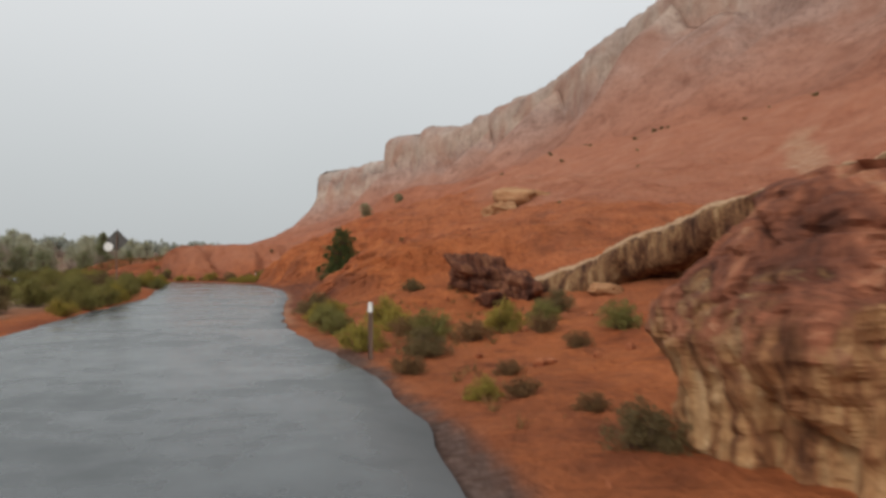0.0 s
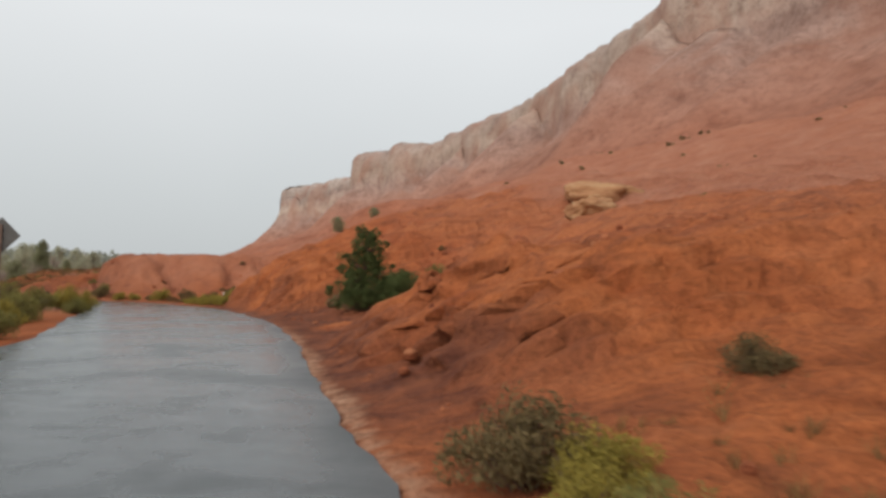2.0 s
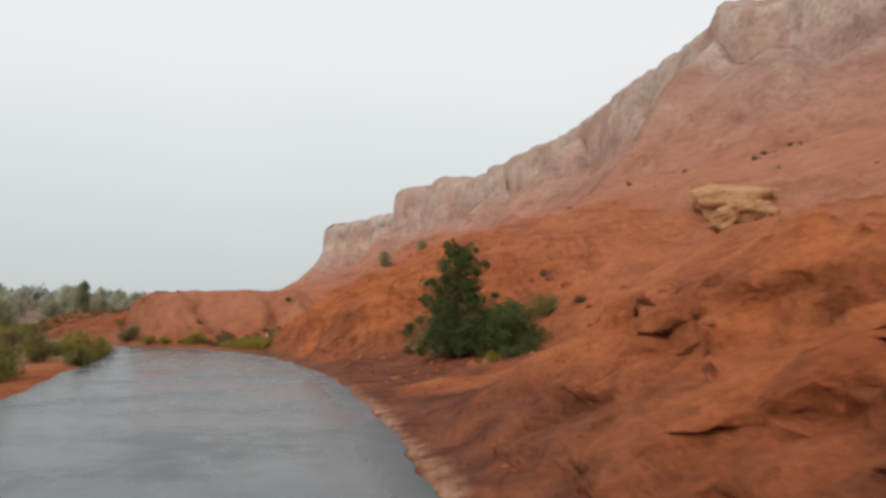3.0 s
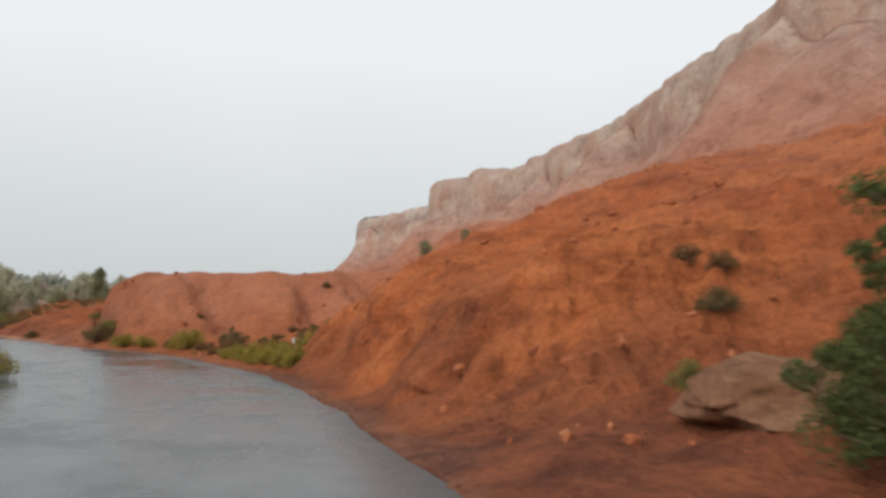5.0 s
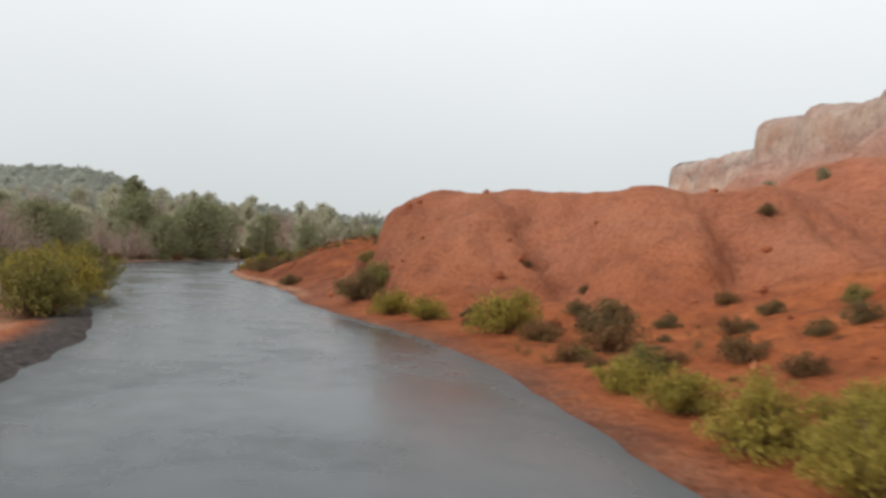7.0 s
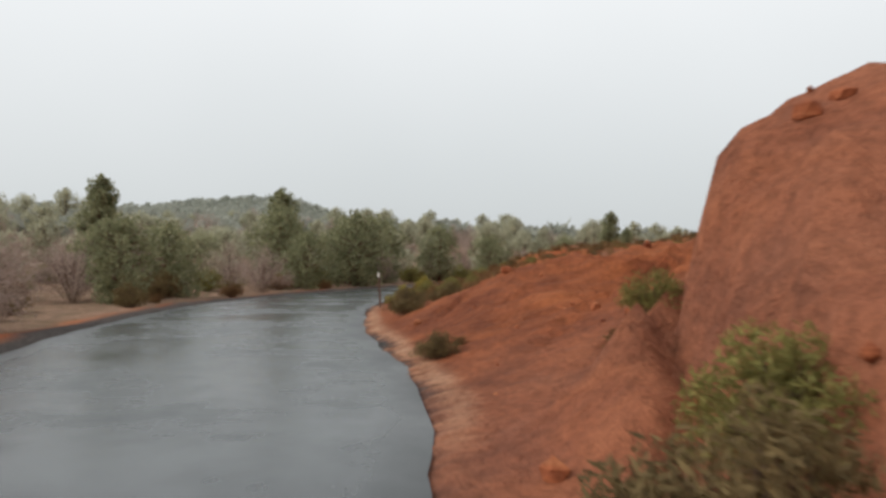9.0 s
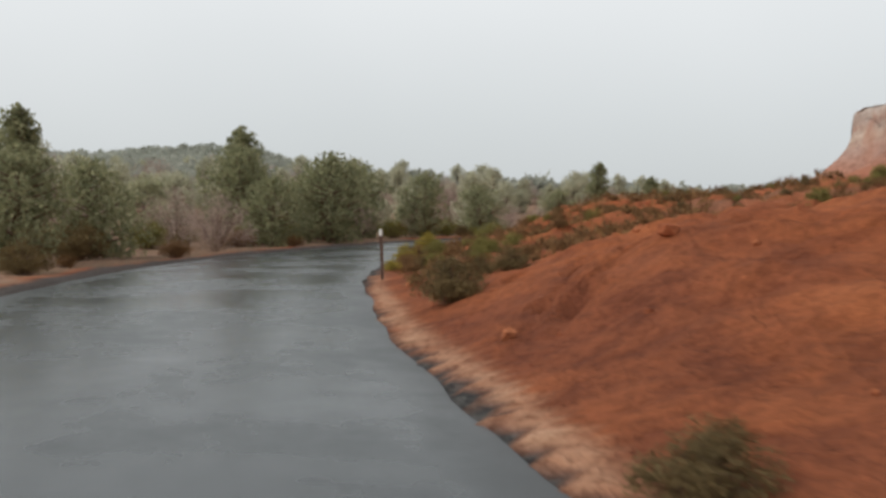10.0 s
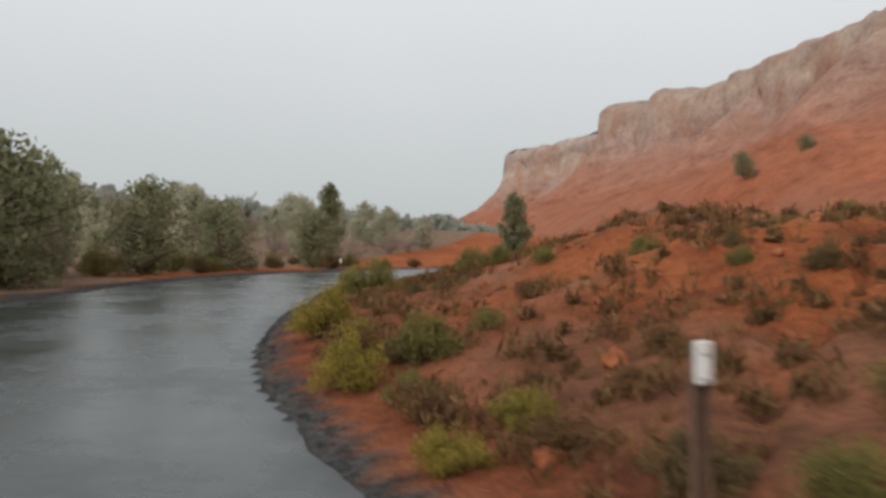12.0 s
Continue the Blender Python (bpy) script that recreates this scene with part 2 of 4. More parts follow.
LEFT = [(2, -120), (-3, -50), (-5.6, -20), (-6.7, 0), (-7.3, 5), (-8.2, 10), (-9.2, 16), (-10.2, 20.5), (-11.2, 25), (-12.0, 29.5), (-12.7, 33.6),
        (-13.7, 38.5), (-15.3, 43), (-17, 48.4), (-18.4, 54.5), (-20.4, 58.6), (-23, 62.4), (-26.2, 66), (-30, 69.2),
        (-34.6, 72.7), (-39, 76.5), (-43, 80.3), (-46.5, 84.1), (-49.7, 88.3), (-52.4, 93), (-54.6, 98.5), (-56.5, 104.5), (-58.3, 111.5), (-59.3, 119), (-59.1, 128), (-57, 138), (-53, 149), (-46.5, 162), (-32, 186)]
RIM = [(230, -250), (190, -60), (160, 80), (118, 190), (87, 266), (70, 330), (52, 440), (26, 540), (-10, 610), (-36, 650), (-30, 720), (-28, 800), (-44, 850),
       (-100, 925), (-156, 1003), (-120, 1060), (60, 1120), (400, 1200)]


def resample(pts, step):
    p = np.array(pts, float)
    d = np.concatenate([[0], np.cumsum(np.linalg.norm(np.diff(p, axis=0), axis=1))])
    s = np.arange(0, d[-1], step)
    q = np.stack([np.interp(s, d, p[:, k]) for k in (0, 1)], 1)
    w = max(1, int(3.0 / step)) | 1
    pad = np.pad(q, ((w // 2, w // 2), (0, 0)), mode="edge")
    return np.stack([np.convolve(pad[:, k], np.ones(w) / w, "valid") for k in (0, 1)], 1)


right_line, left_line, rim_line = resample(RIGHT, 0.5), resample(LEFT, 0.5), resample(RIM, 4.0)


def from_line(line, x, y):
    """The signed distance (positive to the right of the line's way) and the y of the nearest point."""
    out_d, out_y = np.empty(x.size), np.empty(x.size)
    px, py = x.ravel(), y.ravel()
    t = np.gradient(line, axis=0)
    t /= np.linalg.norm(t, axis=1)[:, None]
    for a in range(0, px.size, 20000):
        dx, dy = px[a:a + 20000, None] - line[None, :, 0], py[a:a + 20000, None] - line[None, :, 1]
        k = np.argmin(dx * dx + dy * dy, axis=1)
        i = np.arange(len(k))
        side = dx[i, k] * t[k, 1] - dy[i, k] * t[k, 0]
        out_d[a:a + 20000] = np.sign(side) * np.sqrt(dx[i, k] ** 2 + dy[i, k] ** 2)
        out_y[a:a + 20000] = line[k, 1]
    return out_d.reshape(x.shape), out_y.reshape(x.shape)


def lattice(ix, iy, seed):
    h = np.sin(ix * 127.1 + iy * 311.7 + seed * 74.7) * 43758.5453
    return h - np.floor(h)


def vnoise(x, y, seed=0):
    ix, iy = np.floor(x), np.floor(y)
    fx, fy = x - ix, y - iy
    fx, fy = fx * fx * (3 - 2 * fx), fy * fy * (3 - 2 * fy)
    a, b = lattice(ix, iy, seed), lattice(ix + 1, iy, seed)
    c, d = lattice(ix, iy + 1, seed), lattice(ix + 1, iy + 1, seed)
    return (a + (b - a) * fx + (c - a) * fy + (a - b - c + d) * fx * fy) * 2 - 1


def worley(x, y, seed=0):
    """The distance to the nearest of scattered points, one in each cell."""
    ix, iy = np.floor(x), np.floor(y)
    best = np.full(x.shape, 9.0)
    for dx in (-1, 0, 1):
        for dy in (-1, 0, 1):
            cx, cy = ix + dx, iy + dy
            best = np.minimum(best, np.hypot(cx + lattice(cx, cy, seed) - x, cy + lattice(cx, cy, seed + 7) - y))
    return best


def fbm(x, y, octaves=4, seed=0, ridged=False):
    out, amp = 0, 1.0
    for k in range(octaves):
        v = vnoise(x, y, seed + k * 13)
        out = out + amp * ((0.5 - np.abs(v)) * 2 if ridged else v)
        x, y, amp = x * 2.03 + 17.3, y * 2.03 - 9.1, amp * 0.5
    return out


def smooth(a, b, v):
    t = np.clip((v - a) / (b - a), 0, 1)
    return t * t * (3 - 2 * t)


# heights of the bank at growing distance from the road's edge, station by station
OFFS = [0, 0.6, 1.2, 2, 3, 4.5, 6, 9, 13, 20, 35, 60]
BANK = {
    -20: [0, 0, 0.05, 0.1, 0.2, 0.4, 0.8, 1.6, 2.6, 4, 7, 13],
    8: [0, 0, 0.05, 0.1, 0.15, 0.25, 0.35, 0.7, 1.5, 3.2, 6.5, 13],
    19: [0, 0.02, 0.05, 0.1, 0.15, 0.25, 0.35, 0.6, 1.3, 3.0, 6, 13],
    23.5: [0, 0.04, 0.15, 0.3, 0.5, 0.75, 1.0, 1.4, 2.0, 3.0, 5, 12],
    26: [0, 0.06, 0.3, 0.75, 1.3, 1.8, 2.1, 2.5, 2.9, 3.6, 5, 12],
    30: [0, 0.05, 0.35, 1.0, 1.6, 2.0, 2.3, 2.85, 3.35, 3.0, 4.0, 12],
    33.5: [0, 0.05, 0.35, 0.9, 1.45, 1.9, 2.25, 3.0, 3.6, 3.3, 4.4, 12],
    38: [0, 0.05, 0.12, 0.3, 0.55, 1.0, 1.6, 3.0, 4.1, 4.3, 5.6, 13],
    43: [0, 0.05, 0.12, 0.2, 0.3, 0.5, 1.1, 2.8, 4.6, 5.6, 7, 13],
    47.5: [0, 0.05, 0.12, 0.2, 0.3, 0.6, 1.3, 3.2, 5.1, 6.2, 7.5, 13],
    51: [0, 0.05, 0.35, 1.2, 2.0, 2.5, 3.0, 4.3, 5.7, 7, 8.5, 14],
    56: [0, 0.05, 0.4, 1.5, 2.25, 2.75, 3.2, 4.6, 6.0, 7.6, 9, 14],
    61: [0, 0.03, 0.1, 0.3, 0.6, 1.2, 2, 3.4, 4.6, 6, 8, 13],
    66: [0, 0.03, 0.08, 0.15, 0.3, 0.5, 0.8, 1.3, 2.2, 3.5, 6, 11],
    72: [0, 0.03, 0.08, 0.15, 0.3, 0.5, 0.7, 0.9, 1.2, 2.2, 3.5, 8],
    77: [0, 0.1, 0.25, 0.45, 0.7, 0.95, 1.1, 1.3, 1.6, 2.2, 3, 6],
    81: [0, 0.15, 0.4, 0.78, 1.15, 1.55, 1.78, 2.2, 2.6, 2.8, 3, 5],
    87: [0, 0.06, 0.18, 0.42, 0.68, 0.98, 1.25, 1.75, 2.2, 2.6, 3, 5],
    95: [0, 0.04, 0.12, 0.3, 0.55, 0.95, 1.35, 1.9, 2.3, 2.6, 3.2, 5],
    107: [0, 0.03, 0.06, 0.12, 0.2, 0.4, 0.7, 1.3, 1.8, 2.4, 3, 5],
    125: [0, 0.05, 0.1, 0.2, 0.3, 0.5, 0.8, 1.2, 1.6, 2, 3, 5],
}
TALUS_D, TALUS_Z = [0, 25, 50, 90, 115, 150, 200, 300, 400], [72, 50, 34, 22, 18.5, 9.5, 5, 4, 4]
KNOLL = [(-28, 74.8), (-20, 74.8), (-8, 74.4), (6, 75), (12, 92), (-14, 94), (-20, 92), (-24, 83)]


def bank_height(u, s):
    keys = sorted(BANK)
    table = np.array([BANK[k] for k in keys], float)
    pos = np.interp(s, keys, np.arange(len(keys)))
    lo = np.clip(np.floor(pos).astype(int), 0, len(keys) - 2)
    f = pos - lo
    f = f * f * (3 - 2 * f)
    col = np.interp(u, OFFS, np.arange(len(OFFS)))
    cl = np.clip(np.floor(col).astype(int), 0, len(OFFS) - 2)
    cf = col - cl
    at = lambda r: table[r, cl] * (1 - cf) + table[r, cl + 1] * cf
    return at(lo) * (1 - f) + at(lo + 1) * f


def inside(poly, x, y):
    """The signed distance to a polygon's outline, positive inside."""
    best, odd = np.full(x.shape, 1e9), np.zeros(x.shape, bool)
    for (ax, ay), (bx, by) in zip(poly, poly[1:] + poly[:1]):
        t = np.clip(((x - ax) * (bx - ax) + (y - ay) * (by - ay)) / ((bx - ax) ** 2 + (by - ay) ** 2), 0, 1)
        best = np.minimum(best, np.hypot(x - ax - t * (bx - ax), y - ay - t * (by - ay)))
        odd ^= ((ay > y) != (by > y)) & (x < (bx - ax) * (y - ay) / (by - ay + 1e-12) + ax)
    return np.where(odd, best, -best)


def rill_mask(x, y, u, s):
    """Narrow gullies that run down the slope to the road."""
    return np.clip(1 - np.abs(vnoise(s * 0.9 - 0.75 * u + 0.4 * vnoise(x * 0.4, y * 0.4, 57), u * 0.10, 55)) * 8, 0, 1)


def land_height(x, y):
    u, s = from_line(right_line, x, y)
    v, _ = from_line(left_line, x, y)
    rim, _ = from_line(rim_line, x, y)
    d = -rim
    far = np.interp(d, TALUS_D, TALUS_Z) - 8 * smooth(105, 62, d)
    z_r = bank_height(np.clip(u + 0.5 * fbm(x * 0.3, y * 0.3, 3, 91) * smooth(1, 4, u), 0, 60), s)
    z_r = z_r + (far - z_r) * smooth(25, 70, u)
    # steep broken banks
    crag = 0.95 * smooth(24.5, 28, s) * smooth(35.5, 32, s) + 0.5 * smooth(48, 51, s) * smooth(60.5, 57, s)
    crag = crag * smooth(6.5, 3, u)
    rough = smooth(0.8, 5, u)
    z_r = z_r + rough * (0.15 + 0.25 * smooth(24, 30, s) - 0.16 * smooth(24, 28, s) * smooth(46, 40, s) - 0.2 * smooth(74, 78, s) * smooth(95, 90, s)) * fbm(x * 0.16, y * 0.16, 4, 3)
    z_r = z_r + smooth(0.3, 1.6, z_r) * smooth(40, 20, u) * (0.16 * fbm(x * 0.7, y * 0.7, 4, 5, True) + crag * 0.32 * np.tanh(1.3 * fbm(x * 0.5, y * 0.5, 4, 15) + 0.7 * fbm(x * 1.0, y * 1.0, 4, 17, True)) + crag * 0.16 * fbm(x * 1.7, y * 1.7, 3, 19))
    rill = rill_mask(x, y, u, s)
    z_r = z_r - 0.38 * rill * smooth(0.1, 0.8, z_r) * smooth(30, 12, u) * (0.2 + 0.8 * smooth(74, 79, s) * smooth(94, 88, s))
    # the knoll
    k = inside(KNOLL, x, y) + 0.5 * fbm(x * 0.30 + 0.28 * y, y * 0.12, 4, 33, True) + 1.7 * vnoise(x * 0.17 + 0.05 * y, y * 0.05, 36) - 0.35
    k = np.minimum(k, 2.6 * (x + 26.2 - 0.55 * np.maximum(y - 77.5, 0) + 0.2 * vnoise(x * 0.6, y * 0.6, 34)))
    top = 3.25 + 0.3 * fbm(x * 0.12, y * 0.12, 3, 37) + 0.10 * fbm(x * 0.6, y * 0.6, 3, 39) + 0.03 * np.clip(x + 22, -5, 25)
    z_k = top * (0.62 * np.clip((k + 4.6) / 6.8, 0, 1) + 0.38 * smooth(-2.6, 2.4, k)) + 0.08 * fbm(x * 0.9, y * 0.9, 3, 35)
    face = np.clip(z_k / top, 0, 1)
    groove = np.clip(1 - np.abs(vnoise(x * 0.34 + y * 0.16 + 0.35 * vnoise(x * 0.5, y * 0.5, 83), y * 0.05, 81)) * 3.0, 0, 1) ** 1.3
    z_k = z_k - 1.25 * groove * 4 * face * (1 - face) - 0.16 * face * (1 - face) * 4 * fbm(x * 1.3, y * 1.3, 3, 85, True)
    z_r = np.maximum(z_r, z_k * smooth(0.1, 2.4, u))
    z_r = z_r - 0.9 * np.exp(-((x - 3.9) ** 2 + (y - 49.7) ** 2) / 16)
    z_r = z_r + 0.7 * np.exp(-((x + 42) ** 2 + (y - 102) ** 2) / 30)
    z_r = z_r + 0.2 * np.exp(-(((x + 8.0) / 0.45) ** 2 + ((y - 46.7) / 0.8) ** 2))
    z_r = z_r - 0.05 * smooth(0.35, 0.0, u)
    z_r = z_r + smooth(0.3, 2, u) * 0.05 * fbm(x * 1.9, y * 1.9, 3, 9)
    left = -v
    ahead, aside = -0.76 * (x + 318) + 0.65 * (y - 327), -0.65 * (x + 318) - 0.76 * (y - 327)
    hill = 10 * np.exp(-(((x + 250) / 95) ** 2 + ((y - 190) / 120) ** 2)) + 24 * np.exp(-((ahead / 90) ** 2 + (aside / np.where(aside > 0, 100, 42)) ** 2))
    z_l = 0.05 * smooth(0, 1, left) * fbm(x * 0.8, y * 0.8, 3, 21) + smooth(2, 14, left) * 0.35 * fbm(x * 0.12, y * 0.12, 3, 31)
    z_l = z_l - 0.05 * smooth(0.35, 0.0, left) - 0.10 * smooth(0, 2, left) - 0.8 * smooth(6, 30, left) * smooth(60, 20, y)
    z_l = z_l + 5.0 * smooth(6, 75, left) * smooth(55, 85, y) + hill
    return np.where(u > 0, z_r, np.where(v < 0, z_l, -0.06))


def axis_lines(lo, spans, fine_hi, hi, grow=1.13):
    """Grid lines: spans of (start, step), then steps that grow to the outer limits."""
    mid = []
    for (a, step), b in zip(spans, [q[0] for q in spans[1:]] + [fine_hi]):
        mid += list(np.arange(a, b - step * 0.5, step))
    up, s, p = [], spans[-1][1], mid[-1]
    while p < hi:
        s *= grow
        p += s
        up.append(p)
    dn, s, p = [], spans[0][1], mid[0]
    while p > lo:
        s *= grow
        p -= s
        dn.append(p)
    return np.array(dn[::-1] + mid + up)


def grid_mesh(name, X, Y, Z, material):
    r, c = X.shape
    verts = np.stack([X, Y, Z], -1).reshape(-1, 3)
    i = np.arange(r * c).reshape(r, c)
    faces = np.stack([i[:-1, :-1], i[:-1, 1:], i[1:, 1:], i[1:, :-1]], -1).reshape(-1, 4)
    me = bpy.data.meshes.new(name)
    me.from_pydata(verts.tolist(), [], faces.tolist())
    me.polygons.foreach_set("use_smooth", np.ones(len(faces), bool))
    me.materials.append(material)
    me.update()
    return me


gx = axis_lines(-1500, [(-60, 0.26), (-41, 0.16), (-25, 0.26), (-15, 0.13), (3, 0.26), (12, 0.5)], 32, 1500)
gy = axis_lines(-600, [(-2, 0.26), (10, 0.14), (25, 0.13), (61, 0.26), (75, 0.16), (91, 0.26)], 112, 3000)
GX, GY = np.meshgrid(gx, gy)
GZ = land_height(GX, GY)
u_g, s_g = from_line(right_line, GX, GY)
v_g, _ = from_line(left_line, GX, GY)
# hollows and overhangs in the steep banks: the face is pushed in and out along the slope's fall
gz_y, gz_x = np.gradient(GZ, gy, gx)
fall = np.sqrt(gz_x ** 2 + gz_y ** 2) + 1e-6
broken_bank = (smooth(24, 26.5, s_g) * smooth(36, 33, s_g) + smooth(48, 51, s_g) * smooth(61, 58, s_g)) * smooth(0.5, 1.3, u_g) * smooth(9, 5, u_g) * smooth(0.1, 0.4, fall) * smooth(2.6, 1.3, GZ) * (1 - 0.3 * smooth(46, 50, s_g))
lumps = 0.30 * fbm(s_g * 0.6, GZ * 0.45 + u_g * 0.15, 4, 101) + 0.20 * fbm(s_g * 1.6 + 0.6 * GZ, GZ * 0.7, 3, 103, True)
# blocks between upright joints and level beds, each set in or out on its own
joint = s_g * 0.95 + 0.55 * vnoise(s_g * 0.5, GZ * 0.8, 111)
course = GZ * 1.5 + 0.4 * vnoise(s_g * 0.4, GZ * 0.6, 112)
lumps = lumps + 0.12 * (lattice(np.floor(joint), np.floor(course), 113) - 0.5) + 0.10 * fbm(s_g * 2.3, GZ * 2.6 + u_g, 3, 117)
# rounded lumps with creases between them
along_w, up_w = s_g + 0.5 * fbm(s_g * 0.9, GZ, 2, 121), GZ + 0.35 * u_g + 0.4 * fbm(s_g * 0.8, GZ, 2, 122)
lumps = lumps + 0.26 * (0.5 - worley(along_w * 1.1, up_w * 0.65, 131)) + 0.27 * (0.5 - worley(along_w * 2.3, up_w * 1.5, 133)) - 0.16 * smooth(0.13, 0.03, np.abs(joint - np.round(joint)))
hollow = smooth(0.25, 0.75, fbm(s_g * 0.75 + 0.5 * GZ, GZ * 1.5 - 0.2 * s_g, 3, 107))
push = broken_bank * np.clip(1.25 * lumps - 0.3 * hollow, -0.7, 0.5)
BX, BY = GX - push * gz_x / fall, GY - push * gz_y / fall
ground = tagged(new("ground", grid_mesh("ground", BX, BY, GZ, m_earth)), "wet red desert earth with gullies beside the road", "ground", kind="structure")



def paint(ob, name, values):
    """A mask of soil or tone, point by point."""
    a = ob.data.attributes.new(name, "FLOAT", "POINT")
    a.data.foreach_set("value", np.clip(values, 0, 1).astype(np.float32).ravel())


wob = fbm(GX * 0.5, GY * 0.5, 3, 71)
verge = 0.34 + 0.14 * wob
paint(ground, "litter", np.where((GY > 118) & (GX > -64), 0, 1) * smooth(np.where(s_g > 74, 0.5, 1.6), np.where(s_g > 74, 1.8, 4.5), -v_g + 0.8 * wob) * 0.85 + 0.5 * smooth(85, 90, s_g) * smooth(0.9, 1.8, u_g) * smooth(-0.3, 0.5, fbm(GX * 0.55, GY * 0.55, 4, 141)) * smooth(24, 16, u_g))
sand_r = smooth(verge, verge * 0.5, u_g) * (u_g > -1) * (smooth(18, 24, s_g) * smooth(45, 36, s_g) + 0.45 * smooth(74, 80, s_g) * smooth(100, 90, s_g) + 0.2)
flat_l = smooth(14, 5, np.hypot((GX + 30) / 1.6, GY - 62)) * (v_g < -1.2)
TRACK = [(19, 30), (20, 37), (21.2, 43), (23.3, 49), (26, 55.5), (26.8, 58.5), (28.2, 62), (31, 66)]
track_d = np.abs(from_line(resample(TRACK, 0.5), GX, GY)[0])
track = 0.95 * smooth(1.5, 0.7, track_d + 0.35 * wob) * smooth(28, 34, GY) * smooth(67, 62, GY)
strip = 1.2 * smooth(0.16, 0.24, u_g + 0.05 * wob) * smooth(0.56, 0.42, u_g + 0.10 * wob) * smooth(72, 78, s_g) * smooth(94, 86, s_g)
sand_r = np.where(s_g > 72, strip, sand_r)
paint(ground, "sand", np.where(u_g > 0, np.maximum(0.7 * sand_r, track), 0.8 * flat_l))
grav_l = 1.2 * smooth(1.15, 0.6, -v_g + 0.4 * wob) * (v_g < 0.5) * smooth(50, 58, s_g)
grav_r = smooth(np.where(s_g > 90, 0.42, np.where(s_g > 72, 0.24, 0.6)), np.where(s_g > 90, 0.30, np.where(s_g > 72, 0.16, 0.25)), u_g + np.where(s_g > 72, 0.12, 0.3) * wob) * (u_g > -0.5) * np.maximum(smooth(18, 12, s_g), np.maximum(smooth(44, 50, s_g) * 0.5, 1.25 * smooth(74, 78, s_g)))
apron = smooth(np.where((s_g > 25) & (s_g < 62) & ((s_g < 40) | (s_g > 49)), 2.2, np.where((s_g > 66) | ((s_g > 40) & (s_g < 49)), 7.0, 3.4)), 0.8, u_g + 0.9 * fbm(GX * 0.35, GY * 0.35, 4, 73)) * (u_g > -0.5)
# rills darkened by colour, since the soft light hardly shades them
rill_shade = rill_mask(GX, GY, u_g, s_g) * smooth(0.5, 1.4, u_g) * smooth(14, 9, u_g) * smooth(74, 79, s_g) * smooth(94, 88, s_g)
# brown debris at the bank's foot, plus the painted rill shade
paint(ground, "rubble_and_shade", np.maximum(apron * ((0.75 - 0.35 * smooth(47, 50, s_g)) * smooth(22, 27, s_g) * smooth(62, 57, s_g) + 0.4 * smooth(68, 78, s_g) + 0.3), np.maximum(1.0 * rill_shade, 0.32 * smooth(74, 78, s_g) * smooth(93, 88, s_g) * smooth(0.7, 1.2, u_g) * smooth(14, 8, u_g))))
# where the haze tint goes: back slopes and the knoll
paint(ground, "upper", np.maximum(0.3 * smooth(3, 12, u_g) + 0.7 * smooth(13, 17, u_g + 2.2 * fbm(GX * 0.12, GY * 0.12, 3, 75)), 0.85 * smooth(-5, 0, inside(KNOLL, GX, GY))))
# grows with distance left of the road: painted haze
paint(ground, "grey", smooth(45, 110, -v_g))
paint(ground, "gravel", 0.8 * np.maximum(grav_l, grav_r))

# the road
n_across = 24
rl = resample(RIGHT, 0.5)
tt = np.gradient(rl, axis=0)
tt /= np.linalg.norm(tt, axis=1)[:, None]
# the left edge met square to the right one
lx = []
for p, t in zip(rl, tt):
    nrm = np.array([-t[1], t[0]])
    rel = left_line - p
    along, off = rel @ t, rel @ nrm
    k = np.argmin(np.abs(along) + (off < 3) * 99 + (off > 12) * 99)
    lx.append(off[k])
lx = np.convolve(np.pad(np.array(lx), 6, mode="edge"), np.ones(13) / 13, "valid")
f = np.linspace(0, 1, n_across)
PX = rl[:, None, 0] - tt[:, None, 1] * lx[:, None] * f
PY = rl[:, None, 1] + tt[:, None, 0] * lx[:, None] * f
crown = 0.03 * np.sin(np.pi * f)[None, :] * np.ones_like(PX)
edge_ruff = 0.10 * fbm(PX * 0.9, PY * 0.9, 3, 77)
PX[:, 0] += edge_ruff[:, 0]
PX[:, -1] += edge_ruff[:, -1]
road = tagged(new("road", grid_mesh("road", PX, PY, crown - 0.005, m_asphalt)), "wet dark grey asphalt road without markings", "road", kind="structure")
paint(road, "worn", np.maximum(smooth(0.10, 0.0, f), smooth(0.92, 1.0, f))[None, :] * (0.55 + 0.45 * fbm(PX * 0.5, PY * 0.5, 3, 79)))

# the mesa
dprof = np.array([128, 116, 106, 98, 88, 75, 60, 48, 38, 29, 21, 14, 8, 3, 1.0, 0, -0.5, -1.5, -3, -6, -12, -30, -80, -250])
zprof = np.array([0, 8, 13.5, 18, 21.5, 25, 29, 33, 38.5, 44, 49, 54, 58, 61.5, 64, 72, 82, 90, 93, 95, 97, 98, 98, 98])
rt = np.gradient(rim_line, axis=0)
rt /= np.linalg.norm(rt, axis=1)[:, None]
along = np.arange(len(rim_line)) * 4.0
jag = 7 * fbm(along / 75, along * 0 + 3.3, 3, 41) + 3.5 * fbm(along / 23, along * 0 + 1.3, 4, 43)
D = dprof[None, :] + jag[:, None] * smooth(70, 5, dprof)[None, :]
MX = rim_line[:, None, 0] - rt[:, None, 1] * D
MY = rim_line[:, None, 1] + rt[:, None, 0] * D
zt = np.broadcast_to(zprof, MX.shape).copy()
gully = fbm(along[:, None] / 22 + 0 * D, D / 130, 4, 51, True)
